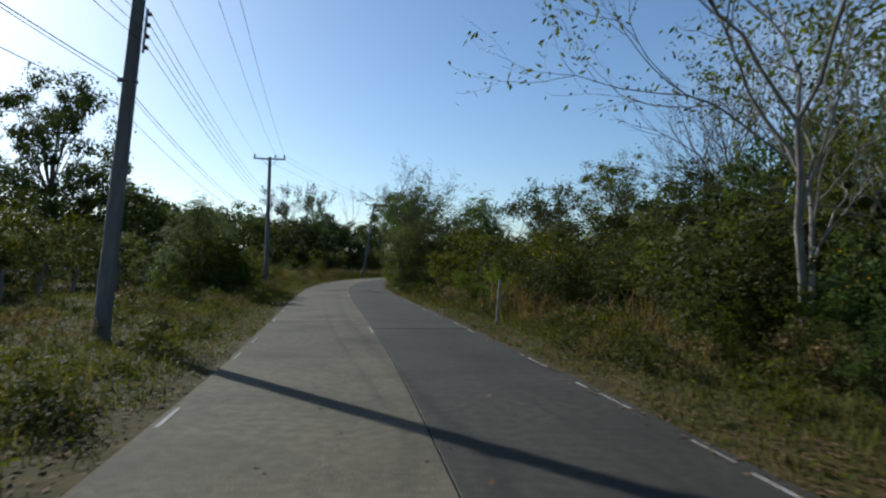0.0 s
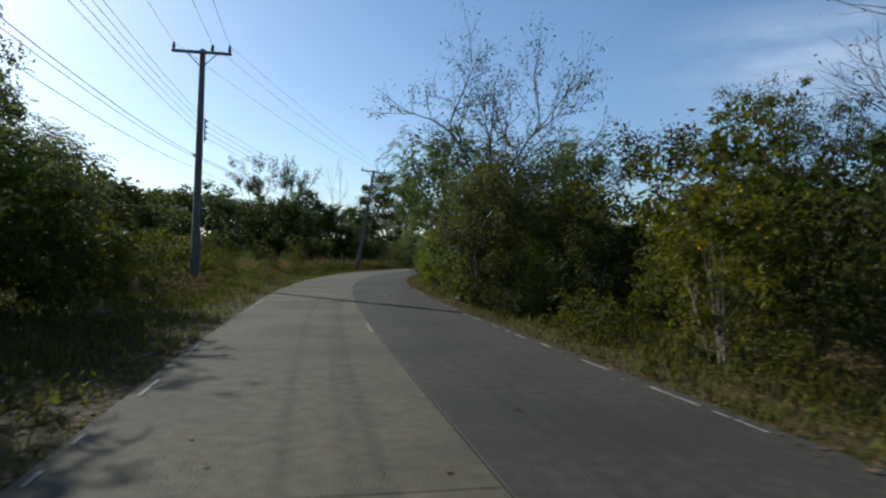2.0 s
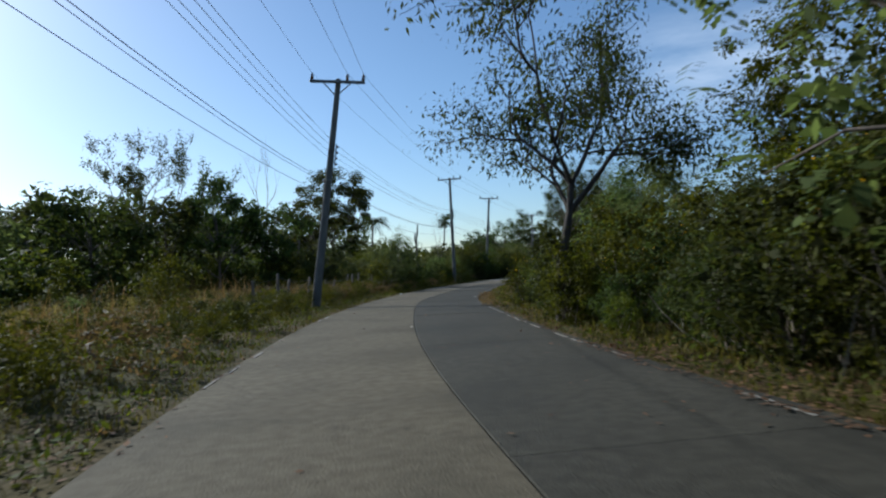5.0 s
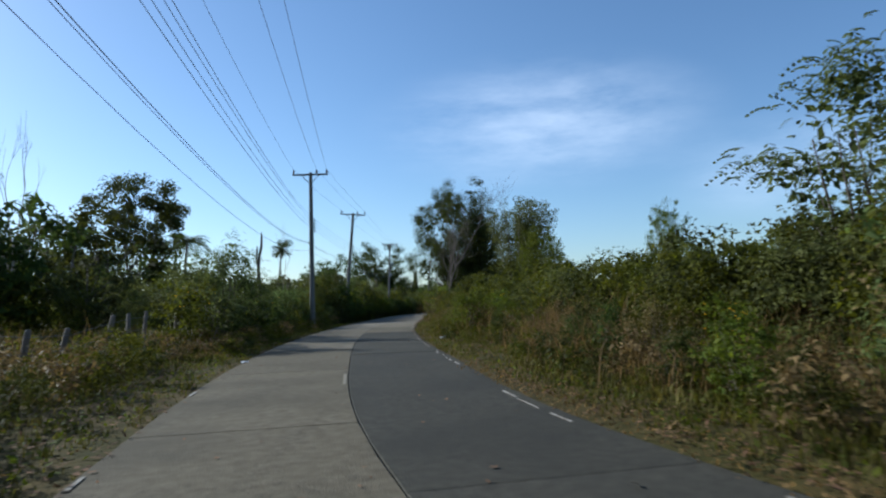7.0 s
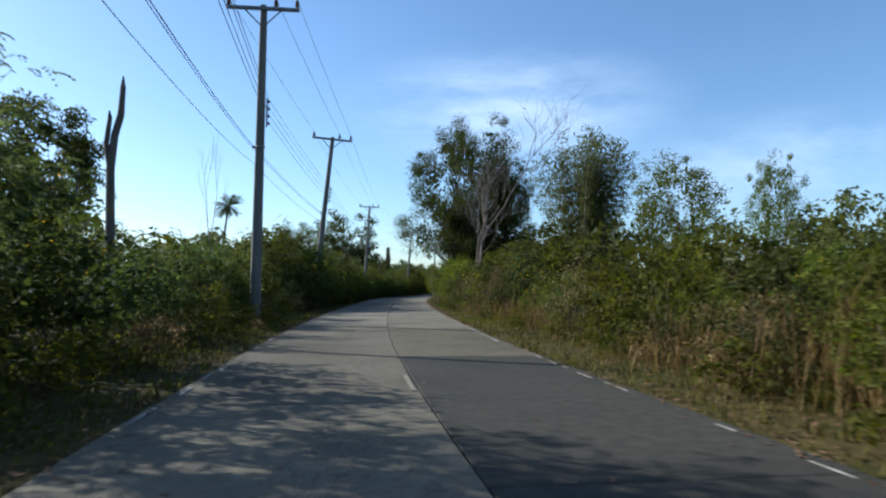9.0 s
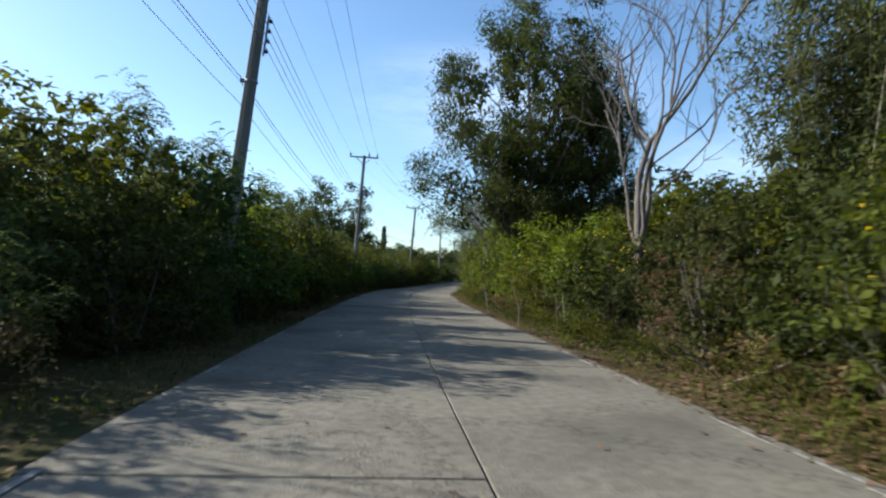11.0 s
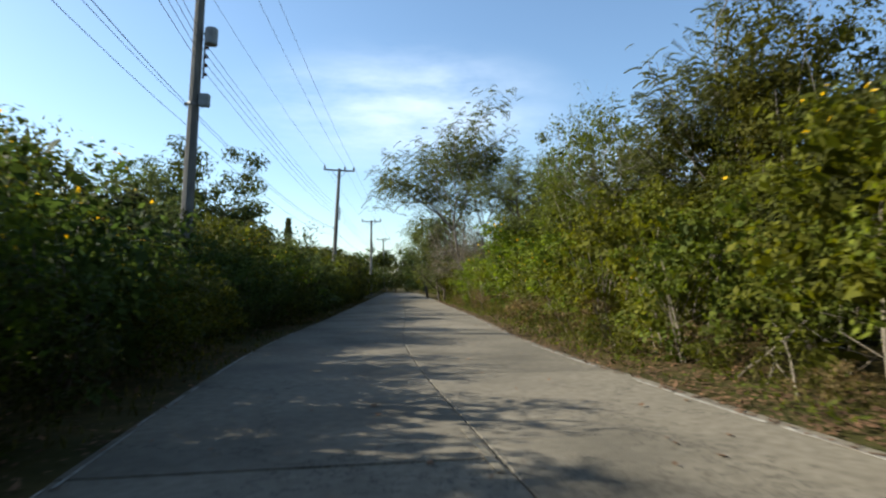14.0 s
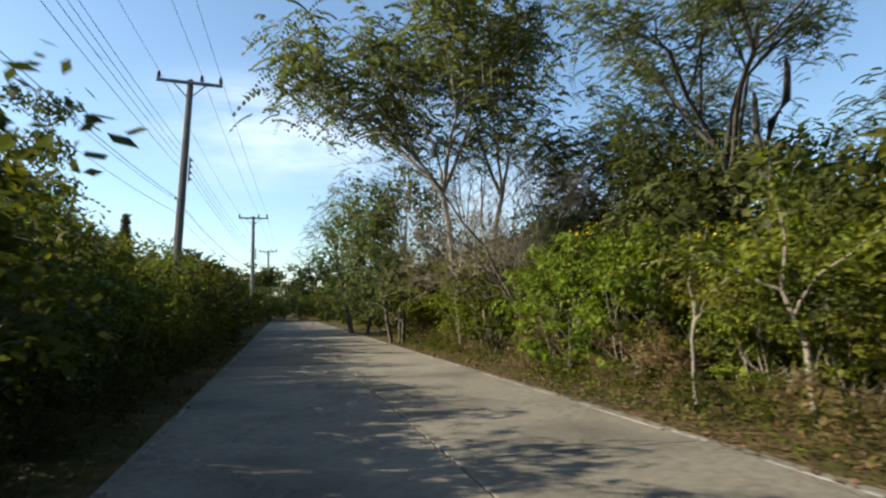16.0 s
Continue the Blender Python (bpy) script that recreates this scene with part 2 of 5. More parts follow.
def beside(s, d):
    """The place s along and d to the right of the driven line, and the heading there as a unit vector."""
    x, y = np.interp(s, ALONG, LINE[:, 0]), np.interp(s, ALONG, LINE[:, 1])
    hx, hy = np.interp(s, ALONG, AHEAD[:, 0]), np.interp(s, ALONG, AHEAD[:, 1])
    n = np.hypot(hx, hy)
    hx, hy = hx / n, hy / n
    return x + d * hy, y - d * hx, hx, hy


def off_line(x, y):
    """How far places lie to the right of the driven line."""
    x, y = np.atleast_1d(x).astype(float), np.atleast_1d(y).astype(float)
    out = np.empty(len(x))
    for a in range(0, len(x), 4000):
        q = np.stack([x[a:a + 4000], y[a:a + 4000]], -1)
        i = np.argmin(((q[:, None] - LINE[None, ::2]) ** 2).sum(-1), 1) * 2
        off = q - LINE[i]
        side = off[:, 0] * AHEAD[i, 1] - off[:, 1] * AHEAD[i, 0]
        out[a:a + 4000] = np.sign(side) * np.linalg.norm(off, axis=1)
    return out


def lie(x, y):
    """The height of the ground."""
    x, y = np.atleast_1d(x).astype(float), np.atleast_1d(y).astype(float)
    d = off_line(x, y)
    away = np.clip(np.maximum(ROAD_L - 0.5 - d, d - ROAD_R - 0.5), 0, None)
    soft = np.clip(away / 4, 0, 1)
    swell = 0.16 * np.sin(x * 0.43 + 1.3 * np.sin(y * 0.21)) * np.cos(y * 0.37 + 0.8) + 0.07 * np.sin(x * 1.7 + y * 0.9) * np.cos(y * 1.9 - x * 0.6)
    return -0.045 + soft * (0.10 + swell)


# mesh helpers
def mesh_from(name, verts, faces, mat, smooth=False):
    me = bpy.data.meshes.new(name)
    me.from_pydata([tuple(v) for v in verts] if not isinstance(verts, np.ndarray) else verts.tolist(), [], faces.tolist() if isinstance(faces, np.ndarray) else faces)
    me.materials.append(mat)
    if smooth:
        me.polygons.foreach_set("use_smooth", [True] * len(me.polygons))
    me.update()
    return me


def put(name, me, parent=None, label=""):
    ob = new(name, me)
    if parent:
        ob.parent = parent
    return tagged(ob, label)


def part(name, bm, mat, parent, label="", smooth=False):
    me = bpy.data.meshes.new(name)
    bm.to_mesh(me)
    bm.free()
    me.materials.append(mat)
    if smooth:
        me.polygons.foreach_set("use_smooth", [True] * len(me.polygons))
    return put(name, me, parent, label)


def box(bm, size, m=None, bevel=0.0):
    made = bmesh.ops.create_cube(bm, size=1.0, matrix=(m or Matrix()) @ Matrix.Diagonal((*size, 1)))
    if bevel:
        edges = {e for v in made["verts"] for e in v.link_edges}
        bmesh.ops.bevel(bm, geom=list(edges), offset=bevel, segments=1, affect="EDGES")
    return bm


def lathe(bm, rings, sides=10, m=None):
    """A turned shape from (radius, height) pairs."""
    m = m or Matrix()
    loops = [[bm.verts.new(m @ Vector((r * math.cos(2 * math.pi * i / sides), r * math.sin(2 * math.pi * i / sides), z))) for i in range(sides)] for r, z in rings]
    for a, b in zip(loops, loops[1:]):
        for i in range(sides):
            bm.faces.new((a[i], a[(i + 1) % sides], b[(i + 1) % sides], b[i]))
    bm.faces.new(loops[0][::-1])
    bm.faces.new(loops[-1])
    return bm


def tubes(lines, sides=5):
    """Vertices and faces of round limbs: each line a list of (x, y, z, radius)."""
    verts, faces, at = [], [], 0
    ring = np.linspace(0, 2 * np.pi, sides, endpoint=False)
    for line in lines:
        p = np.asarray(line, float)
        way = np.gradient(p[:, :3], axis=0)
        way /= np.linalg.norm(way, axis=1)[:, None] + 1e-9
        ref = np.where(np.abs(way[:, 2:3]) < 0.9, np.array([[0, 0, 1.0]]), np.array([[1.0, 0, 0]]))
        u = np.cross(way, ref)
        u /= np.linalg.norm(u, axis=1)[:, None] + 1e-9
        v = np.cross(way, u)
        loop = p[:, None, :3] + p[:, None, 3:4] * (u[:, None] * np.cos(ring)[None, :, None] + v[:, None] * np.sin(ring)[None, :, None])
        verts.append(loop.reshape(-1, 3))
        for a in range(len(p) - 1):
            for i in range(sides):
                j = (i + 1) % sides
                faces.append((at + a * sides + i, at + a * sides + j, at + (a + 1) * sides + j, at + (a + 1) * sides + i))
        at += len(p) * sides
    return np.concatenate(verts), faces


# ---- ground, road ----
def make_ground():
    near_x, near_y = np.arange(-110, 150.1, 1.3), np.arange(-50, 310.1, 1.3)
    xs = np.r_[-2600, -900, -350, -180, near_x, 200, 350, 900, 2600]
    ys = np.r_[-2600, -900, -350, -140, near_y, 380, 600, 1200, 2600]
    gx, gy = np.meshgrid(xs, ys)
    z = lie(gx.ravel(), gy.ravel())
    far = (gx.ravel() < -110) | (gx.ravel() > 150) | (gy.ravel() < -50) | (gy.ravel() > 310)
    z[far] = 0.0
    nx, ny = len(xs), len(ys)
    i = np.arange(nx * ny).reshape(ny, nx)
    faces = np.stack([i[:-1, :-1], i[:-1, 1:], i[1:, 1:], i[1:, :-1]], -1).reshape(-1, 4)
    me = mesh_from("ground", np.stack([gx.ravel(), gy.ravel(), z], -1), faces, M["ground"], smooth=True)
    tagged(put("ground", me), "dry brown soil with patchy green grass beside the road", "ground", kind="structure")


make_ground()


def edge_d(d, s):
    """A line of the road at d, drawn in where the road narrows through the bend."""
    pinch = np.exp(-((np.asarray(s) - 83.5) / 6.5) ** 2)
    return d - pinch * (0.46 if d > 2 else 0.28 if d > 0 else 0.0)


def slab_mesh(s0, s1, d0, d1, mat):
    """One cast slab that follows the curve: a top with worn edges, and sides."""
    ss = np.linspace(s0, s1, 5)
    rows = []
    for d, z in ((d0, -0.16), (d0, -0.006), (d0 + 0.009, 0.0), (d1 - 0.009, 0.0), (d1, -0.006), (d1, -0.16)):
        x, y, _, _ = beside(ss, edge_d(d, ss))
        rows.append(np.stack([x, y, np.full(5, z)], -1))
    v = np.stack(rows, 1).reshape(-1, 3)
    mid = v.mean(0) * (1, 1, 0)
    faces = [(a * 6 + k, a * 6 + k + 1, a * 6 + 6 + k + 1, a * 6 + 6 + k) for a in range(4) for k in range(5)]
    faces += [(5, 4, 3, 2, 1, 0), (24, 25, 26, 27, 28, 29)]
    faces = [f[::-1] for f in faces]
    return mesh_from("concrete_slab", v - mid, faces, mat), mid


def make_road():
    rng = random.Random(4)
    road = tagged(new("road"), "two-lane concrete slab road, dusty and cracked at joints", "road", kind="structure")
    bed = []
    ss = np.arange(-32, 262, 2.0)
    for d in (ROAD_L + 0.03, ROAD_R - 0.03):
        x, y, _, _ = beside(ss, edge_d(d, ss))
        bed.append(np.stack([x, y, np.full(len(ss), -0.03)], -1))
    v = np.concatenate(bed)
    n = len(ss)
    faces = [(i, n + i, n + i + 1, i + 1) for i in range(n - 1)]
    put("joint_filler", mesh_from("joint_filler", v, faces, M["joint"]), road, "dark bitumen in the slab joints")
    for lane, (d0, d1) in enumerate(((ROAD_L, ROAD_J - 0.007), (ROAD_J + 0.007, ROAD_R))):
        s = -30.0 - 2.3 * lane
        while s < 258:
            ln = 7.0 + rng.uniform(-0.6, 0.6)
            wob = rng.uniform(-0.02, 0.02)
            # earlier slabs get colours toned down for dimmer light, step by step
            if lane == 0:
                mat = M["slab_pale" if s > 112 else "slab_mid" if s > 96 else "slab_brown"]
            else:
                mat = M["slab_pale" if s > 117 else "slab_mid" if s > 112 else "slab_brown" if s > 106 else "slab_grey"]
            me, mid = slab_mesh(s, s + ln - 0.022, d0 + (wob if lane == 0 else 0), d1 + (wob if lane else 0), mat)
            ob = put("concrete_slab", me, road)
            ob.location = mid + np.array([0, 0, rng.uniform(-0.004, 0.003)])
            s += ln


def strip(pieces, name, mat, label, z=0.006):
    """Flat painted pieces: (s0, s1, d0, d1)."""
    verts, faces = [], []
    for s0, s1, d0, d1 in pieces:
        n = max(2, int((s1 - s0) / 1.0) + 1)
        ss = np.linspace(s0, s1, n)
        a, b = beside(ss, edge_d(d0, ss)), beside(ss, edge_d(d1, ss))
        at = len(verts)
        for i in range(n):
            verts += [(a[0][i], a[1][i], z), (b[0][i], b[1][i], z), (a[0][i], a[1][i], z - 0.004), (b[0][i], b[1][i], z - 0.004)]
        for i in range(n - 1):
            p = at + 4 * i
            faces += [(p, p + 1, p + 5, p + 4), (p + 2, p, p + 4, p + 6), (p + 1, p + 3, p + 7, p + 5)]
    return tagged(put(name, mesh_from(name, verts, faces, mat)), label, "road marking", kind="structure")


def make_markings():
    rng = random.Random(8)
    edge = []
    for d in (ROAD_L + 0.05, ROAD_R - 0.17):
        s = -25.0
        while s < 250:
            ln = rng.uniform(0.15, 0.9 if s < 110 else 1.6)
            w = rng.uniform(0.02, 0.055)
            if rng.random() < (0.40 if d < 0 else 0.55 if s < 110 else 0.85):
                e = d + rng.uniform(-0.025, 0.04)
                edge.append((s, s + ln, e, e + w))
            s += ln + rng.uniform(0.02, 0.7 if s < 110 else 0.25)
    strip(edge, "edge_line", M["paint"], "worn broken white edge line on concrete")
    dashes = [(s + rng.uniform(-0.6, 0.6), s + rng.uniform(0.7, 1.5), ROAD_J - 0.10, ROAD_J - 0.04) for s in np.arange(-20, 240, 18.0)]
    strip(dashes, "centre_line", M["paint_yellow"], "faded yellowish centre dashes beside the joint", z=0.007)


make_road()
make_markings()


# ---- plants: skeletons and leaves ----
def clump(heads, n, radius, rng, squash=0.72):
    """Places for n leaves in tight uneven clumps round the heads, and the way each leaf faces: outwards and up."""
    pick = rng.integers(0, len(heads), n)
    swell = rng.uniform(0.6, 1.45, len(heads))[pick][:, None]
    way = rng.normal(size=(n, 3))
    way /= np.linalg.norm(way, axis=1)[:, None] + 1e-9
    far = radius * 1.7 * rng.uniform(0, 1, (n, 1)) ** 0.45
    at = heads[pick] + way * far * swell * np.array([1, 1, squash])
    face = way + np.array([0, 0, 0.55]) + rng.normal(size=(n, 3)) * 0.5
    return at, face


def leaf_verts(at, rng, size, slim=0.45, droop=0.25, flat=0.0, face=None, corners=4):
    """Corners of pointed leaves at the given places: four each, or three where they are small in sight."""
    n = len(at)
    way = rng.normal(size=(n, 3))
    way[:, 2] = way[:, 2] * (1 - flat) - droop * 1.6
    if face is None:
        side = np.cross(way, rng.normal(size=(n, 3)) * (1 - flat) + np.array([0, 0, flat * 2]))
    else:
        face = face / (np.linalg.norm(face, axis=1)[:, None] + 1e-9)
        way = way - face * (way * face).sum(1)[:, None] * 0.85
        side = np.cross(way, face)
    way /= np.linalg.norm(way, axis=1)[:, None] + 1e-9
    side /= np.linalg.norm(side, axis=1)[:, None] + 1e-9
    ln = size * rng.uniform(0.6, 1.35, size=(n, 1))
    if corners == 3:
        return np.stack([at + side * ln * slim * 0.55, at + way * ln, at - side * ln * slim * 0.55], 1).reshape(-1, 3)
    return np.stack([at, at + way * ln * 0.45 + side * ln * slim * 0.5, at + way * ln, at + way * ln * 0.45 - side * ln * slim * 0.5], 1).reshape(-1, 3)


def leaf_mesh(name, at, rng, size, mat, slim=0.45, droop=0.25, flat=0.0, inner=None, face=None, corners=4):
    v = leaf_verts(at, rng, size, slim, droop, flat, face, corners)
    if inner is not None:
        v = np.concatenate([v, inner])
    return mesh_from(name, v, np.arange(len(v)).reshape(-1, corners), mat)


def frond_leaves(name, at, rng, size, mat, leaflets=6, inner=None):
    """Drooping compound leaves: narrow leaflets in two rows along a bowed stalk."""
    n = len(at)
    az = rng.uniform(0, 2 * np.pi, n)
    out = np.stack([np.cos(az), np.sin(az), rng.uniform(-0.35, 0.35, n)], -1)
    side = np.stack([-np.sin(az), np.cos(az), np.zeros(n)], -1)
    ln = size * rng.uniform(0.7, 1.3, (n, 1))
    vs = []
    for k in range(leaflets):
        u = (k + 0.6) / leaflets
        p = at + out * ln * u + np.array([0, 0, -0.55]) * ln * u * u
        for sgn in (-1, 1):
            tip = p + side * sgn * ln * 0.30 * (1.1 - 0.5 * u) + out * ln * 0.10 + np.array([0, 0, -0.10]) * ln
            wide = out * ln * 0.085
            mid = (p + tip) / 2
            vs.append(np.stack([p, mid + wide, tip, mid - wide], 1))
    v = np.concatenate(vs).reshape(-1, 3)
    if inner is not None:
        v = np.concatenate([v, inner])
    return mesh_from(name, v, np.arange(len(v)).reshape(-1, 4), mat)


def limb(start, way, length, r0, r1, rng, bend=0.25, rise=0.0, steps=5):
    p, w, line = np.array(start, float), np.array(way, float), []
    for i in range(steps + 1):
        u = i / steps
        line.append((*p, r0 + (r1 - r0) * u))
        w = w + rng.normal(size=3) * bend * 0.35 + np.array([0, 0, rise])
        w /= np.linalg.norm(w)
        p = p + w * length / steps
    return line


def skeleton(rng, height, trunk_share=0.3, radius=0.12, spread=0.8, forks=4, levels=3, rise=0.05, lean=(0, 0), bend=0.3, shrink=0.66, stems=1, ratio=0.6):
    """Limbs of a tree that stands at the origin, and the twigs' places."""
    lines, twigs = [], []

    def grow(start, way, length, r, level):
        line = limb(start, way, length, r, r * ratio, rng, bend, rise)
        lines.append(line)
        end = np.array(line[-1][:3])
        w = end - np.array(line[-2][:3])
        w /= np.linalg.norm(w)
        if level >= levels:
            for q in line[1:]:
                twigs.append(q[:3])
            return
        if level >= levels - 1:
            for q in line[3:]:
                twigs.append(q[:3])
        k = forks if level else forks + 1
        turn = rng.uniform(0, 6.28)
        for i in range(k):
            a = turn + 6.28 * i / k + rng.normal() * 0.35
            tilt = spread * rng.uniform(0.55, 1.2)
            u = np.cross(w, (0.3, 0.5, 0.81))
            u /= np.linalg.norm(u)
            v = np.cross(w, u)
            way2 = w * math.cos(tilt) + (u * math.cos(a) + v * math.sin(a)) * math.sin(tilt)
            way2[2] = max(way2[2], -0.25)
            at = np.array(line[-1 if i < 2 else rng.integers(2, len(line))][:3])
            grow(at, way2 / np.linalg.norm(way2), length * shrink * rng.uniform(0.75, 1.2), r * ratio * rng.uniform(0.75, 0.95), level + 1)

    for i in range(stems):
        a = rng.uniform(0, 6.28)
        out = 0.0 if stems == 1 else rng.uniform(0.15, 0.5)
        way = np.array([lean[0] + out * math.cos(a), lean[1] + out * math.sin(a), 1.0])
        base = np.array([math.cos(a), math.sin(a), 0]) * (0 if stems == 1 else rng.uniform(0.05, 0.3))
        base[2] = -0.12
        grow(base, way / np.linalg.norm(way), height * trunk_share, radius * (1 if stems == 1 else rng.uniform(0.6, 1)), 0)
    return lines, np.array(twigs)


def fitted(lines, twigs, height):
    """Scale a skeleton to its height."""
    top = max(max(q[2] for q in line) for line in lines)
    k = height / top
    return [[(x * k, y * k, z * k, r) for x, y, z, r in line] for line in lines], twigs * k


def tree_meshes(key, seed, height, leaves, size, leaf, bark, sides=5, fuzz=0.5, droop=0.25, frond=False, slim=0.45, flower=0, lumps=0, lump_r=0.5, corners=4, **how):
    """The meshes of one kind of tree: limbs, leaves and flowers."""
    rng = np.random.default_rng(seed)
    lines, twigs = fitted(*skeleton(rng, height, **how), height)
    v, f = tubes([q for q in lines if q[0][2] < 0], sides + 2)
    out = {"height": height, "trunk": mesh_from(key + "_trunk", v, f, M[bark], smooth=True)}
    v, f = tubes([q for q in lines if q[0][2] >= 0], sides)
    out["branches"] = mesh_from(key + "_branches", v, f, M[bark], smooth=True)
    if leaves:
        heads = twigs
        if lumps:
            heads = twigs[rng.choice(len(twigs), lumps)]
        at, face = clump(heads, leaves, lump_r if lumps else fuzz, rng)
        at[:, 2] = np.maximum(at[:, 2], 0.08)
        out["crown"] = frond_leaves(key + "_leaves", at, rng, size, M[leaf]) if frond else leaf_mesh(key + "_leaves", at, rng, size, M[leaf], slim, droop, face=face, corners=corners)
    if flower:
        heads = twigs[rng.choice(len(twigs), 9)]
        at = heads[rng.integers(0, 9, flower)] + rng.normal(size=(flower, 3)) * 0.07
        out["flowers"] = leaf_mesh(key + "_flowers", at, rng, 0.055, M["petal"], 0.8, 0.0)
    return out


def dense_meshes(key, seed, height, leaves, size, leaf, bark, radius=0.2, low=0.15, wide=0.36, lumps=90, lump_r=0.5, stems=1, slim=0.5, droop=0.25, frond=False, flower=0, sides=4, hollow=0.45, taper=0.75, core=0, core_size=0.4, leaflets=5, corners=4, limbs=34):
    """A leafy crown that reaches far down: clumps of leaves filling an uneven egg, and limbs that lead to them."""
    rng = np.random.default_rng(seed)
    a = rng.uniform(0, 6.28, lumps)
    u = rng.uniform(-1, 1, lumps)
    deep = rng.uniform(hollow ** 3, 1, lumps) ** (1 / 3) * (1 + 0.16 * np.sin(3 * a + 2.1 * u + seed) + 0.10 * np.sin(5 * a - 3 * u))
    deep = np.minimum(deep, 1.08)
    ring = np.sqrt(np.clip(1 - u * u, 0, 1)) * (1 - (1 - taper) * np.clip(u, 0, 1))
    mid, half = height * (1 + low) / 2, height * (1 - low) / 2
    heads = np.stack([height * wide * deep * ring * np.cos(a), height * wide * deep * ring * np.sin(a), mid + half * deep * u], -1)
    heads[:, 2] = np.clip(heads[:, 2], 0.12 * size + 0.1, None)
    lines = []
    for i in range(stems):
        b = rng.uniform(0, 6.28)
        o = 0.0 if stems == 1 else rng.uniform(0.02, 0.06) * height
        way = np.array([math.cos(b) * (0.05 if stems == 1 else 0.28), math.sin(b) * (0.05 if stems == 1 else 0.28), 1.0])
        lines.append(limb((o * math.cos(b), o * math.sin(b), -0.12), way / np.linalg.norm(way), height * (0.8 if stems == 1 else 0.7), radius, radius * 0.2, rng, 0.12, 0.01, 6))
    trunks = list(lines)
    for h in heads[rng.permutation(lumps)[: min(lumps, limbs if stems == 1 else limbs // 2)]]:
        t = trunks[rng.integers(0, len(trunks))]
        at = np.array(t[min(len(t) - 1, max(1, int((h[2] / height) * 5 - 0.6)))])
        m = (at[:3] + h) / 2 + rng.normal(size=3) * 0.03 * height
        r = min(at[3] * 0.5, radius * 0.3)
        q = m * 0.45 + h * 0.55 + rng.normal(size=3) * 0.02 * height
        lines.append([(*at[:3], r), (*m, r * 0.65), (*q, r * 0.45), (*h, r * 0.2)])
    v, f = tubes(lines, sides)
    out = {"height": height, "trunk": mesh_from(key + "_limbs", v, f, M[bark], smooth=True)}
    at, face = clump(heads, leaves, lump_r, rng)
    at[:, 2] = np.where(at[:, 2] < 0.06, rng.uniform(0.06, 0.3, leaves), at[:, 2])
    inner = None
    if core:   # larger shaded leaves deep inside
        c = heads[rng.integers(0, lumps, core)] * np.array([0.72, 0.72, 0.92]) + rng.normal(size=(core, 3)) * lump_r * 0.5
        c[:, 2] = np.clip(c[:, 2], core_size * 0.5, height * 0.9)
        inner = leaf_verts(c, rng, core_size, 0.6, 0.3, corners=corners)
    if frond:
        out["crown"] = frond_leaves(key + "_leaves", at, rng, size, M[leaf], leaflets, inner)
    else:
        out["crown"] = leaf_mesh(key + "_leaves", at, rng, size, M[leaf], slim, droop, inner=inner, face=face, corners=corners)
    if flower:
        some = heads[np.argsort(heads[:, 2])[-lumps // 2:]]
        some = some[rng.choice(len(some), 16)]
        p = some[rng.integers(0, 16, flower)] + rng.normal(size=(flower, 3)) * 0.12
        out["flowers"] = leaf_mesh(key + "_flowers", p, rng, 0.055, M["petal"], 0.8, 0.0)
    return out


KINDS = {}


def plant(key, x, y, height, name, label, category, group="", rng=random.Random(21), turn=None, wide=1.0):
    """One plant: a root at the ground that holds limbs, leaves and flowers."""
    k = KINDS[key]
    z = float(lie(x, y)[0])
    root = tagged(new(name), label, category, group)
    sc = height / k["height"]
    root.matrix_world = pose(x, y, z, 0, 0, rng.uniform(0, 360) if turn is None else turn)
    root.scale = (sc * wide, sc * wide, sc)
    tree = name == "tree"
    put("trunk" if tree else "woody_base", k["trunk"], root)
    if "branches" in k:
        put("branchwork", k["branches"], root)
    if "crown" in k:
        put("crown" if tree else "foliage", k["crown"], root)
    if "flowers" in k:
        tagged(put("blossom", k["flowers"], root, "small yellow blossoms"), kind="stuff")
    return root


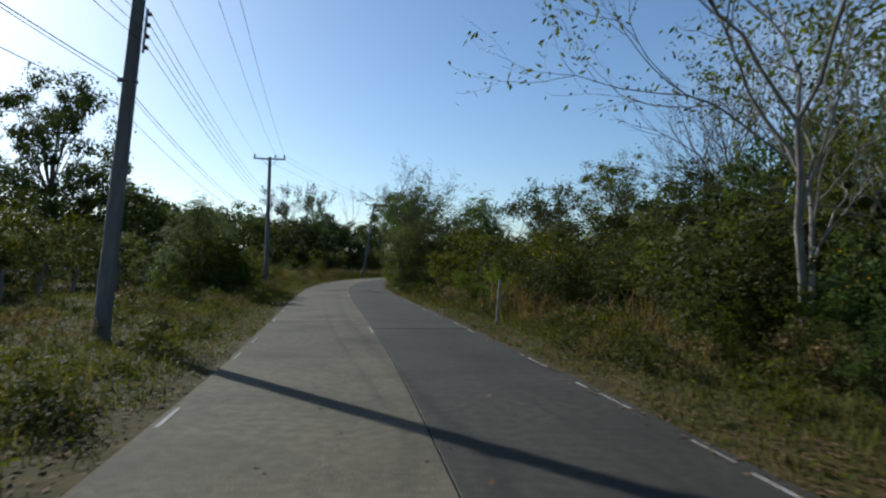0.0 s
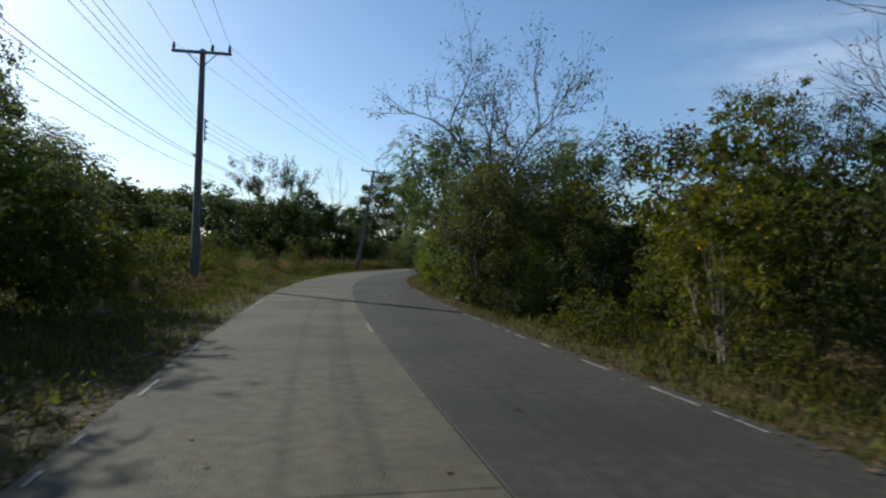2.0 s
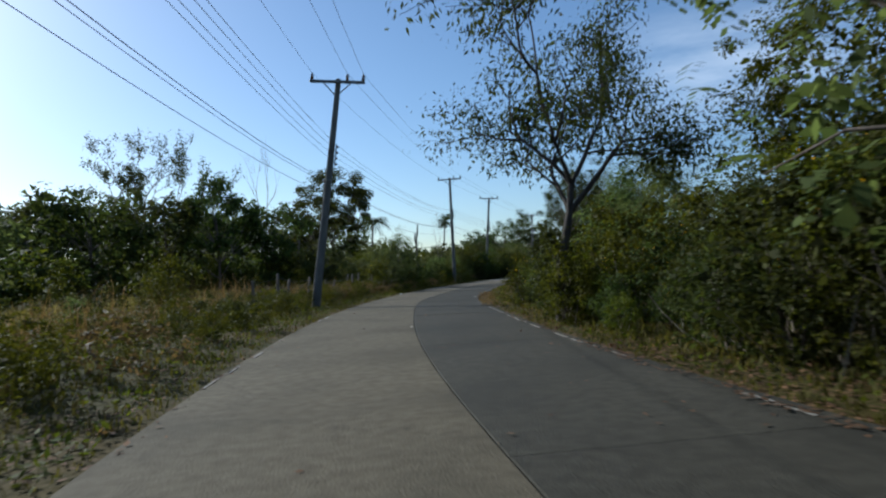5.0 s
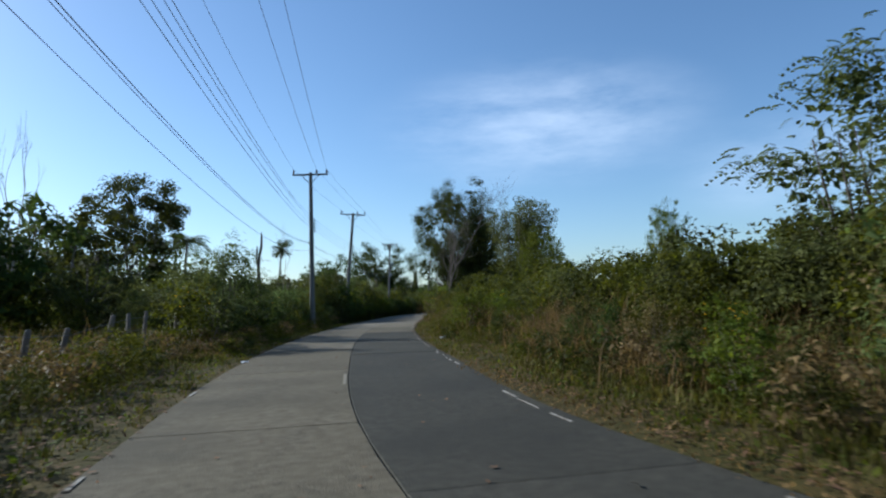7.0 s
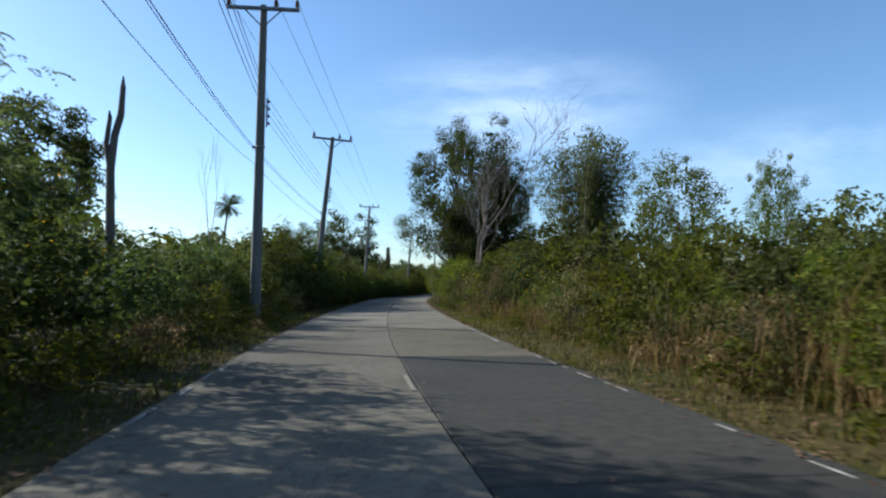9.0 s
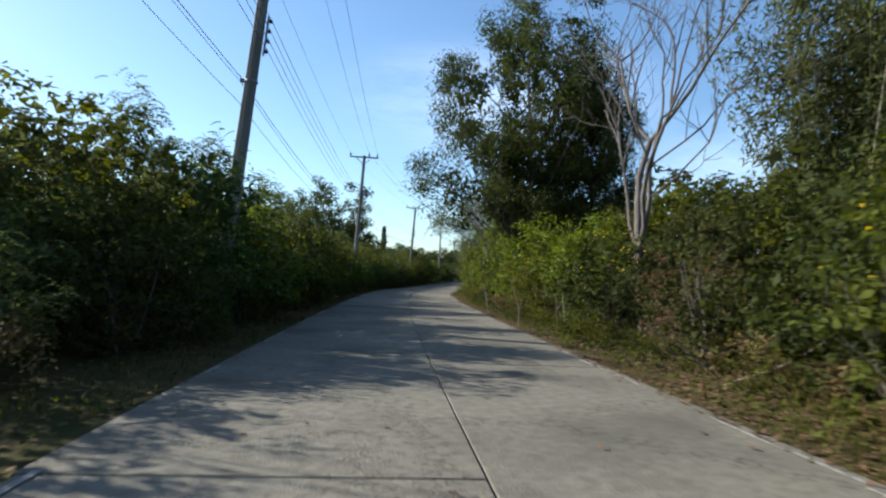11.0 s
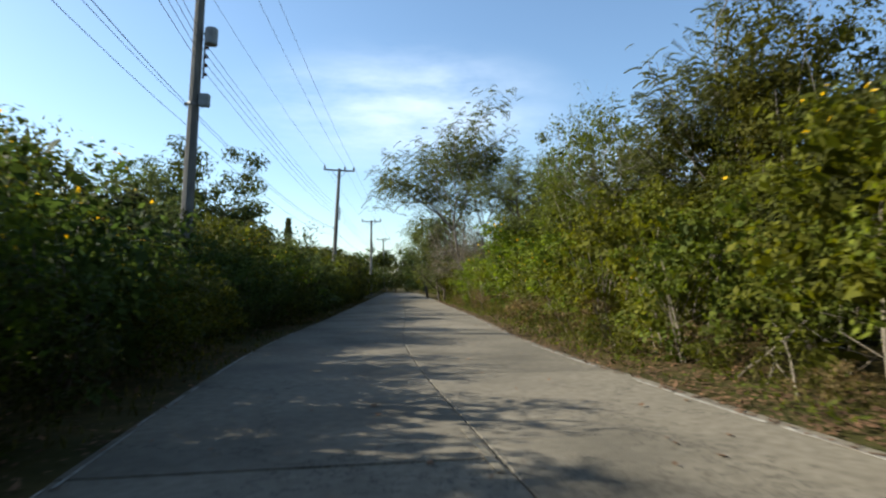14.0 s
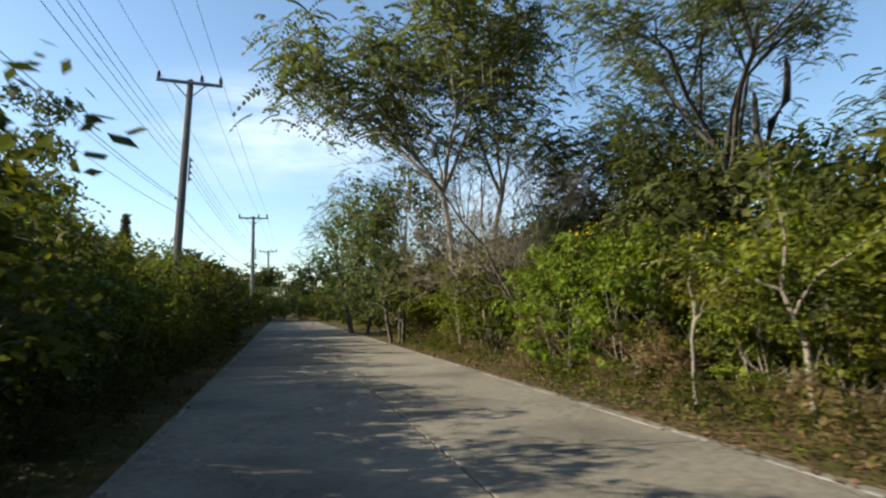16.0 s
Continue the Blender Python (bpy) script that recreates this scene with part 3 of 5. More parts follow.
def make_kinds():
    K = KINDS
    for i in range(4):
        K["lime%d" % i] = dense_meshes("lime_shrub", 11 + i, 2.8, 3200, 0.095, "leaf_lime", "bark_pale", radius=0.02, low=0.08, wide=0.40, lumps=44, lump_r=0.17, hollow=0.55, taper=0.95, stems=5, sides=3, slim=0.48, flower=44 if i == 1 else 0, core=260, core_size=0.19)
        K["green%d" % i] = dense_meshes("green_shrub", 31 + i, 3.2, 2800, 0.10, "leaf_green", "bark_pale", radius=0.02, low=0.03, wide=0.40, lumps=52, lump_r=0.21, hollow=0.5, taper=0.95, stems=4, sides=3, slim=0.48, flower=40 if i == 2 else 0, core=380, core_size=0.2)
        K["dark%d" % i] = dense_meshes("dark_bush", 71 + i, 3.4, 2800, 0.11, "leaf_dark", "bark_grey", radius=0.035, low=0.02, wide=0.42, lumps=74, lump_r=0.23, stems=3, sides=3, flower=88 if i == 1 else 0, core=420, core_size=0.22)
    for i in range(3):
        K["feather%d" % i] = dense_meshes("feathery_shrub", 51 + i, 3.4, 330, 0.33, "leaf_feather", "bark_grey", radius=0.03, low=0.04, wide=0.40, lumps=46, lump_r=0.24, hollow=0.5, taper=0.8, stems=4, sides=3, frond=True, core=520, core_size=0.17)
        K["dry%d" % i] = dense_meshes("dry_shrub", 91 + i, 2.0, 1500, 0.075, "leaf_dry", "bark_pale", radius=0.012, low=0.05, wide=0.46, lumps=40, lump_r=0.17, hollow=0.4, taper=0.95, stems=6, sides=3, slim=0.38)
    for i, leaf in enumerate(("leaf_dark", "leaf_green", "leaf_feather")):
        K["back%d" % i] = dense_meshes("back_bush", 81 + i, 4.0, 620, 0.34, leaf, "bark_grey", radius=0.05, low=0.03, wide=0.44, lumps=40, lump_r=0.36, stems=2, sides=3, corners=3, slim=0.6)
        K["mid%d" % i] = dense_meshes("mid_bush", 181 + i, 3.4, 1500, 0.15, leaf, "bark_grey", radius=0.04, low=0.02, wide=0.42, lumps=46, lump_r=0.24, stems=2, sides=3, corners=3, slim=0.55 if i < 2 else 0.36)
        K["fine%d" % i] = dense_meshes("thicket_bush", 281 + i, 4.4, 3000, 0.125, leaf, "bark_grey", radius=0.04, low=0.02, wide=0.40, lumps=64, lump_r=0.27, stems=2, sides=3, corners=3, slim=0.55 if i < 2 else 0.36, core=500, core_size=0.25)
        K["weed%d" % i] = dense_meshes("low_weed", 291 + i, 0.8, 520, 0.075, ("leaf_green", "leaf_dark", "leaf_dry")[i], "bark_grey", radius=0.01, low=0.03, wide=0.75, lumps=26, lump_r=0.10, stems=2, sides=3, corners=3, slim=0.5)
        K["far%d" % i] = dense_meshes("far_tree", 111 + i, (13.0, 14.0, 11.0)[i], 2300, (0.62, 0.60, 0.5)[i], ("leaf_dark", "leaf_dark", "leaf_feather")[i], "bark_grey", radius=0.2, low=(0.10, 0.24, 0.12)[i], wide=0.37, lumps=(54, 38, 44)[i], lump_r=0.85, sides=4, taper=0.95, corners=3, slim=0.6, limbs=20)
    K["broad0"] = dense_meshes("broad_tree", 101, 14.0, 62000, 0.15, "leaf_dark", "bark_dark", radius=0.20, low=0.05, wide=0.40, lumps=240, lump_r=0.50, sides=5, hollow=0.25, taper=1.0, slim=0.42, droop=0.5, core=9000, core_size=0.26, corners=3, limbs=46)
    K["broad1"] = dense_meshes("broad_tree", 102, 13.0, 9000, 0.34, "leaf_dark", "bark_grey", radius=0.24, low=0.22, wide=0.42, lumps=80, lump_r=0.75, sides=5, taper=1.0, corners=3, slim=0.55)
    K["broad2"] = dense_meshes("broad_tree", 103, 10.0, 15000, 0.15, "leaf_green", "bark_pale", radius=0.10, low=0.24, wide=0.36, lumps=110, lump_r=0.42, stems=2, sides=5, taper=0.95, core=900, core_size=0.3, limbs=80)
    K["tall"] = dense_meshes("tall_tree", 114, 24.0, 13000, 0.46, "leaf_dark", "bark_grey", radius=0.36, low=0.26, wide=0.33, lumps=95, lump_r=1.0, sides=5, taper=1.0, corners=3, slim=0.55, limbs=60)
    K["open"] = dense_meshes("open_tree", 174, 20.0, 9500, 0.45, "leaf_dark", "bark_grey", radius=0.24, low=0.40, wide=0.36, lumps=58, lump_r=0.95, stems=3, sides=5, taper=1.0, corners=3, slim=0.55, limbs=60)
    K["featherdense"] = dense_meshes("feathery_tree", 132, 9.0, 1900, 0.42, "leaf_feather", "bark_grey", radius=0.11, low=0.10, wide=0.42, lumps=130, lump_r=0.42, stems=3, sides=5, frond=True, hollow=0.5, taper=0.9, core=5200, core_size=0.22)
    K["plume"] = dense_meshes("acacia_bush", 133, 5.0, 850, 0.36, "leaf_feather", "bark_grey", radius=0.05, low=0.04, wide=0.36, lumps=80, lump_r=0.28, stems=4, sides=4, frond=True, hollow=0.45, taper=0.55, core=900, core_size=0.18)
    K["twiggy"] = tree_meshes("twiggy_tree", 146, 11.0, 5200, 0.14, "leaf_dark", "bark_grey", sides=4, fuzz=0.2, slim=0.3, droop=0.9, trunk_share=0.30, radius=0.11, spread=0.6, forks=5, levels=4, rise=0.035, shrink=0.66, ratio=0.58, bend=0.45)
    K["sapling"] = tree_meshes("pale_sapling", 147, 3.2, 900, 0.11, "leaf_lime", "bark_pale", sides=6, fuzz=0.16, slim=0.5, trunk_share=0.5, radius=0.045, spread=0.6, forks=3, levels=2, rise=0.04, bend=0.45, shrink=0.55, ratio=0.6)
    K["whip"] = tree_meshes("thin_sapling", 148, 3.6, 520, 0.13, "leaf_lime", "bark_pale", sides=5, fuzz=0.2, slim=0.5, trunk_share=0.55, radius=0.03, spread=0.55, forks=4, levels=2, rise=0.04, bend=0.3, shrink=0.5, ratio=0.6)
    K["umbrella"] = tree_meshes("umbrella_tree", 121, 10.0, 5200, 0.26, "leaf_dark", "bark_pale", fuzz=0.5, slim=0.45, trunk_share=0.42, radius=0.12, spread=0.85, forks=3, levels=3, rise=0.02, stems=2, shrink=0.62)
    K["feathertree"] = tree_meshes("feathery_tree", 131, 9.0, 4300, 0.36, "leaf_feather", "bark_mid", sides=4, fuzz=0.4, frond=True, trunk_share=0.26, radius=0.12, spread=0.7, forks=4, levels=3, rise=0.04, stems=2, shrink=0.7)
    K["dangling"] = tree_meshes("dangling_tree", 152, 6.6, 11000, 0.115, "leaf_dark", "bark_dark", sides=5, fuzz=0.28, slim=0.36, droop=1.0, trunk_share=0.36, radius=0.10, spread=0.8, forks=4, levels=4, rise=0.01, lean=(-0.10, 0.02), shrink=0.66, ratio=0.60, bend=0.3)
    K["tangle"] = tree_meshes("tangled_tree", 149, 6.0, 900, 0.08, "leaf_dry", "bark_pale", sides=3, fuzz=0.15, slim=0.4, trunk_share=0.30, radius=0.06, spread=0.85, forks=5, levels=4, rise=0.03, shrink=0.64, ratio=0.58, bend=0.5, stems=2)
    K["sparse0"] = tree_meshes("sparse_tree", 141, 11.0, 4500, 0.2, "leaf_dark", "bark_grey", sides=5, fuzz=0.22, slim=0.4, droop=0.7, trunk_share=0.34, radius=0.15, spread=0.62, forks=3, levels=4, rise=0.04, shrink=0.68, ratio=0.62)
    K["sparse1"] = tree_meshes("sparse_tree", 142, 10.0, 3800, 0.15, "leaf_green", "bark_mid", sides=4, fuzz=0.2, slim=0.4, droop=0.5, trunk_share=0.34, radius=0.085, spread=0.55, forks=4, levels=4, rise=0.045, shrink=0.66, stems=2, ratio=0.58, bend=0.4)
    K["overhang"] = tree_meshes("leaning_tree", 143, 8.5, 260, 0.12, "leaf_dark", "bark_mid", sides=4, fuzz=0.16, slim=0.4, droop=0.6, trunk_share=0.42, radius=0.10, spread=0.6, forks=4, levels=4, rise=0.0, lean=(-0.34, 0.17), shrink=0.62, stems=1, ratio=0.6, bend=0.4)
    K["fan"] = tree_meshes("fan_tree", 151, 15.0, 900, 0.20, "leaf_dark", "bark_grey", sides=3, fuzz=0.35, slim=0.4, trunk_share=0.36, radius=0.15, spread=0.46, forks=4, levels=4, rise=0.05, stems=3, shrink=0.66, ratio=0.58, bend=0.35)
    K["bare0"] = tree_meshes("bare_tree", 163, 9.5, 0, 0.1, "leaf_dry", "bark_grey", sides=4, trunk_share=0.34, radius=0.075, spread=0.66, forks=4, levels=4, rise=0.08, bend=0.42, shrink=0.64, ratio=0.6)
    K["slant"] = tree_meshes("slanting_tree", 138, 10.0, 2400, 0.30, "leaf_feather", "bark_dark", sides=4, fuzz=0.4, frond=True, trunk_share=0.45, radius=0.13, spread=0.6, forks=4, levels=3, rise=0.03, lean=(-0.2, 0.3), shrink=0.62, ratio=0.6, bend=0.3)
    K["bare1"] = tree_meshes("bare_tree", 162, 20.0, 0, 0.1, "leaf_dry", "bark_pale", sides=4, trunk_share=0.45, radius=0.22, spread=0.42, forks=3, levels=4, rise=0.08, bend=0.3, shrink=0.6, ratio=0.6)
    K["round"] = tree_meshes("round_thin_tree", 171, 22.0, 1500, 0.5, "leaf_dark", "bark_grey", sides=4, fuzz=0.6, trunk_share=0.42, radius=0.25, spread=0.5, forks=4, levels=3, rise=0.07, shrink=0.6)


make_kinds()


def make_bamboo(x, y, height, seed):
    rng = np.random.default_rng(seed)
    root = tagged(new("bamboo_clump"), "tall dense bamboo clump with feathery arching tops", "bamboo")
    root.location = (x, y, float(lie(x, y)[0]))
    lines, at = [], []
    for i in range(46):
        a, r = rng.uniform(0, 6.28), rng.uniform(0, 1.0)
        way = np.array([math.cos(a) * 0.12, math.sin(a) * 0.12, 1.0])
        line = limb((r * math.cos(a), r * math.sin(a), -0.1), way, height * rng.uniform(0.75, 1.02), 0.045, 0.012, rng, bend=0.10, rise=-0.01, steps=8)
        lines.append(line)
        for q in line[2:]:
            at += [q[:3]] * 100
    at = np.array(at) + rng.uniform(-1, 1, (len(at), 3)) * np.array([0.5, 0.5, 0.7])
    for line in lines:
        v, f = tubes([line], 4)
        put("cane", mesh_from("cane", v, f, M["bark_pale"], smooth=True), root)
    put("foliage", leaf_mesh("bamboo_leaves", at, rng, 0.26, M["leaf_feather"], 0.24, 0.5, corners=3), root)


def make_palm(x, y, height, seed, fan=False):
    rng = np.random.default_rng(seed)
    root = tagged(new("palm_tree"), "fan palm with round dark head" if fan else "coconut palm with drooping feathery fronds", "palm")
    root.location = (x, y, float(lie(x, y)[0]))
    line = limb((0, 0, -0.1), (0.05, 0.03, 1), height * 0.86, 0.17, 0.11, rng, bend=0.04, steps=8)
    v, f = tubes([line], 8)
    put("trunk", mesh_from("palm_trunk", v, f, M["bark_grey"], smooth=True), root)
    top = np.array(line[-1][:3])
    count = 46 if fan else 26
    for i in range(count):
        a = 6.28 * i * 3 / count + rng.normal() * 0.1
        up = rng.uniform(-0.9, 1.6) if fan else rng.uniform(-0.4, 1.1)
        ln = height * (0.14 if fan else 0.26) * rng.uniform(0.8, 1.1)
        p, w = top.copy(), np.array([math.cos(a), math.sin(a), up])
        w /= np.linalg.norm(w)
        quads, mids = [], []
        for k in range(9):
            side = np.cross(w, (0, 0, 1))
            side /= np.linalg.norm(side) + 1e-9
            for sgn in (-1, 1):
                tip = p + side * sgn * ln * (0.24 if not fan else 0.10 + 0.09 * k) * (1 - 0.05 * k) + w * ln * 0.16 - np.array([0, 0, ln * 0.10])
                quads += [p - w * ln * 0.03, (p + tip) / 2 - w * ln * 0.02, tip, (p + tip) / 2 + w * ln * 0.05]
            p = p + w * ln / 9
            w = w + np.array([0, 0, -0.07 if fan else -0.15])
            w /= np.linalg.norm(w)
        q = np.array(quads)
        put("frond", mesh_from("frond", q, np.arange(len(q)).reshape(-1, 4), M["leaf_dark"]), root)



# ---- utility poles and cables ----
def make_pole(x, y, heading, top, lean, tip=0, tank=False):
    """A tapered concrete pole with a steel crossarm, insulators, and a rack for the low wires. lean, tip: degrees to its right and ahead."""
    root = tagged(new("utility_pole"), "grey concrete utility pole with steel crossarm and three insulators" if not tank else "grey concrete utility pole carrying a small transformer tank", "utility pole", "poles along the road")
    root.matrix_world = pose(x, y, float(lie(x, y)[0]), -tip, lean, heading)
    bm = bmesh.new()
    lathe(bm, [(0.19, -0.3), (0.185, 0.0), (0.15, top * 0.5), (0.115, top + 0.02), (0.09, top + 0.05)], 8)
    part("shaft", bm, M["pole"], root)
    arm = part("crossarm", box(bmesh.new(), (2.36, 0.10, 0.115), Matrix.Translation((0.0, -0.15, top - 0.12)), 0.012), M["steel"], root, "dark steel crossarm")
    for sx in (-1, 1):
        bm = bmesh.new()
        box(bm, (0.74, 0.012, 0.045), pose(sx * 0.32, -0.12, top - 0.42, 0, -sx * 45 + (0 if sx > 0 else 0), 0))
        part("brace", bm, M["steel"], root)
    for dx in (-1.10, 0.42, 1.10):
        bm = bmesh.new()
        z = top - 0.06
        lathe(bm, [(0.02, z), (0.045, z + 0.03), (0.085, z + 0.06), (0.05, z + 0.09), (0.08, z + 0.13), (0.045, z + 0.16), (0.07, z + 0.20), (0.035, z + 0.23), (0.04, z + 0.28)], 8, Matrix.Translation((dx, -0.15, 0)))
        part("insulator", bm, M["porcelain"], root, "brown ribbed insulator")
    rack = part("rack", box(bmesh.new(), (0.05, 0.012, 0.95), Matrix.Translation((0.20, -0.02, top * 0.66)), 0.003), M["steel"], root)
    for k in range(4):
        bm = bmesh.new()
        lathe(bm, [(0.03, -0.04), (0.05, -0.03), (0.03, 0.0), (0.05, 0.03), (0.03, 0.04)], 8, Matrix.Translation((0.255, -0.02, top * 0.66 - 0.36 + 0.24 * k)))
        part("spool", bm, M["porcelain"], rack)
    bm = bmesh.new()
    lathe(bm, [(0.165, -0.03), (0.172, 0.0), (0.165, 0.03)], 10, Matrix.Translation((0, 0, top * 0.55)))
    box(bm, (0.10, 0.05, 0.09), Matrix.Translation((-0.19, 0, top * 0.55)))
    part("clamp", bm, M["steel"], root)
    if tank:
        bm = bmesh.new()
        lathe(bm, [(0.14, 0), (0.17, 0.02), (0.17, 0.42), (0.14, 0.46), (0.05, 0.48)], 12, Matrix.Translation((0.36, -0.05, top * 0.70)))
        box(bm, (0.16, 0.06, 0.05), Matrix.Translation((0.2, -0.05, top * 0.70 + 0.3)))
        part("tank", bm, M["metal_box"], root, "grey transformer tank")
        bm = bmesh.new()
        box(bm, (0.26, 0.2, 0.34), Matrix.Translation((0.28, -0.05, top * 0.56)), 0.02)
        part("meter_box", bm, M["metal_box"], root)
    return root


POLES = [  # x, y, heading, arm height, lean
    (-1.4, -19.0, 9, 9.8, 0), (-6.55, 13.1, 9, 9.9, 4.5), (-13.45, 48.1, 7, 9.6, 0.6), (-10.9, 81.4, -14, 9.45, 6.7),
    (-0.55, 117.9, -20, 10.4, 0.0), (5.5, 134.3, -23, 10.15, 5.2), (20.1, 168.3, -31, 10.6, 2.6),
    (36.7, 195.5, -31, 10.05, 3.2), (53.3, 220.6, -31, 9.2, 0.5), (72.0, 251.0, -31, 9.6, -0.5), (90.0, 282.0, -31, 9.6, 1),
]
pole_roots = [make_pole(x, y, h, top, lean, 5.2 if i == 3 else 0, i == 6) for i, (x, y, h, top, lean) in enumerate(POLES)]


def make_cable(name, label, local, radius, sag, seed):
    """A cable that hangs from pole to pole, at a place given in each pole's own axes."""
    rng = random.Random(seed)
    line = []
    ends = []
    for root, (x, y, h, top, lean) in zip(pole_roots, POLES):
        dx, zf, dz = local
        ends.append(root.matrix_basis @ Vector((dx, -0.15 if dz else -0.02, top * zf + dz)))
    for a, b in zip(ends, ends[1:]):
        sg = sag * ((b - a).length / 34) ** 2 * rng.uniform(0.85, 1.15)
        for i in range(14):
            u = i / 14
            p = a.lerp(b, u)
            line.append((p.x, p.y, p.z - sg * 4 * u * (1 - u), radius))
    line.append((*ends[-1], radius))
    v, f = tubes([line], 4)
    tagged(put(name, mesh_from(name, v, f, M["cable"])), label, "cable", "wires between the poles")


for i, dx in enumerate((-1.10, 0.42, 1.10)):
    make_cable("power_cable", "thin bare power cable on the crossarm insulators", (dx, 1.0, 0.22), 0.008, 0.35, i)
for k in range(4):
    make_cable("power_cable", "thin dark low-voltage cable on a pole rack", (0.30, 0.66, -0.36 + 0.24 * k + 0.0001), 0.008, 0.5, 10 + k)
for k, drop in enumerate((0.05, -0.04, -0.5)):
    make_cable("telephone_cable", "black telephone cable sagging between poles", (-0.22, 0.55, drop), 0.011 if k == 0 else 0.008, 0.55 + 0.05 * k, 20 + k)


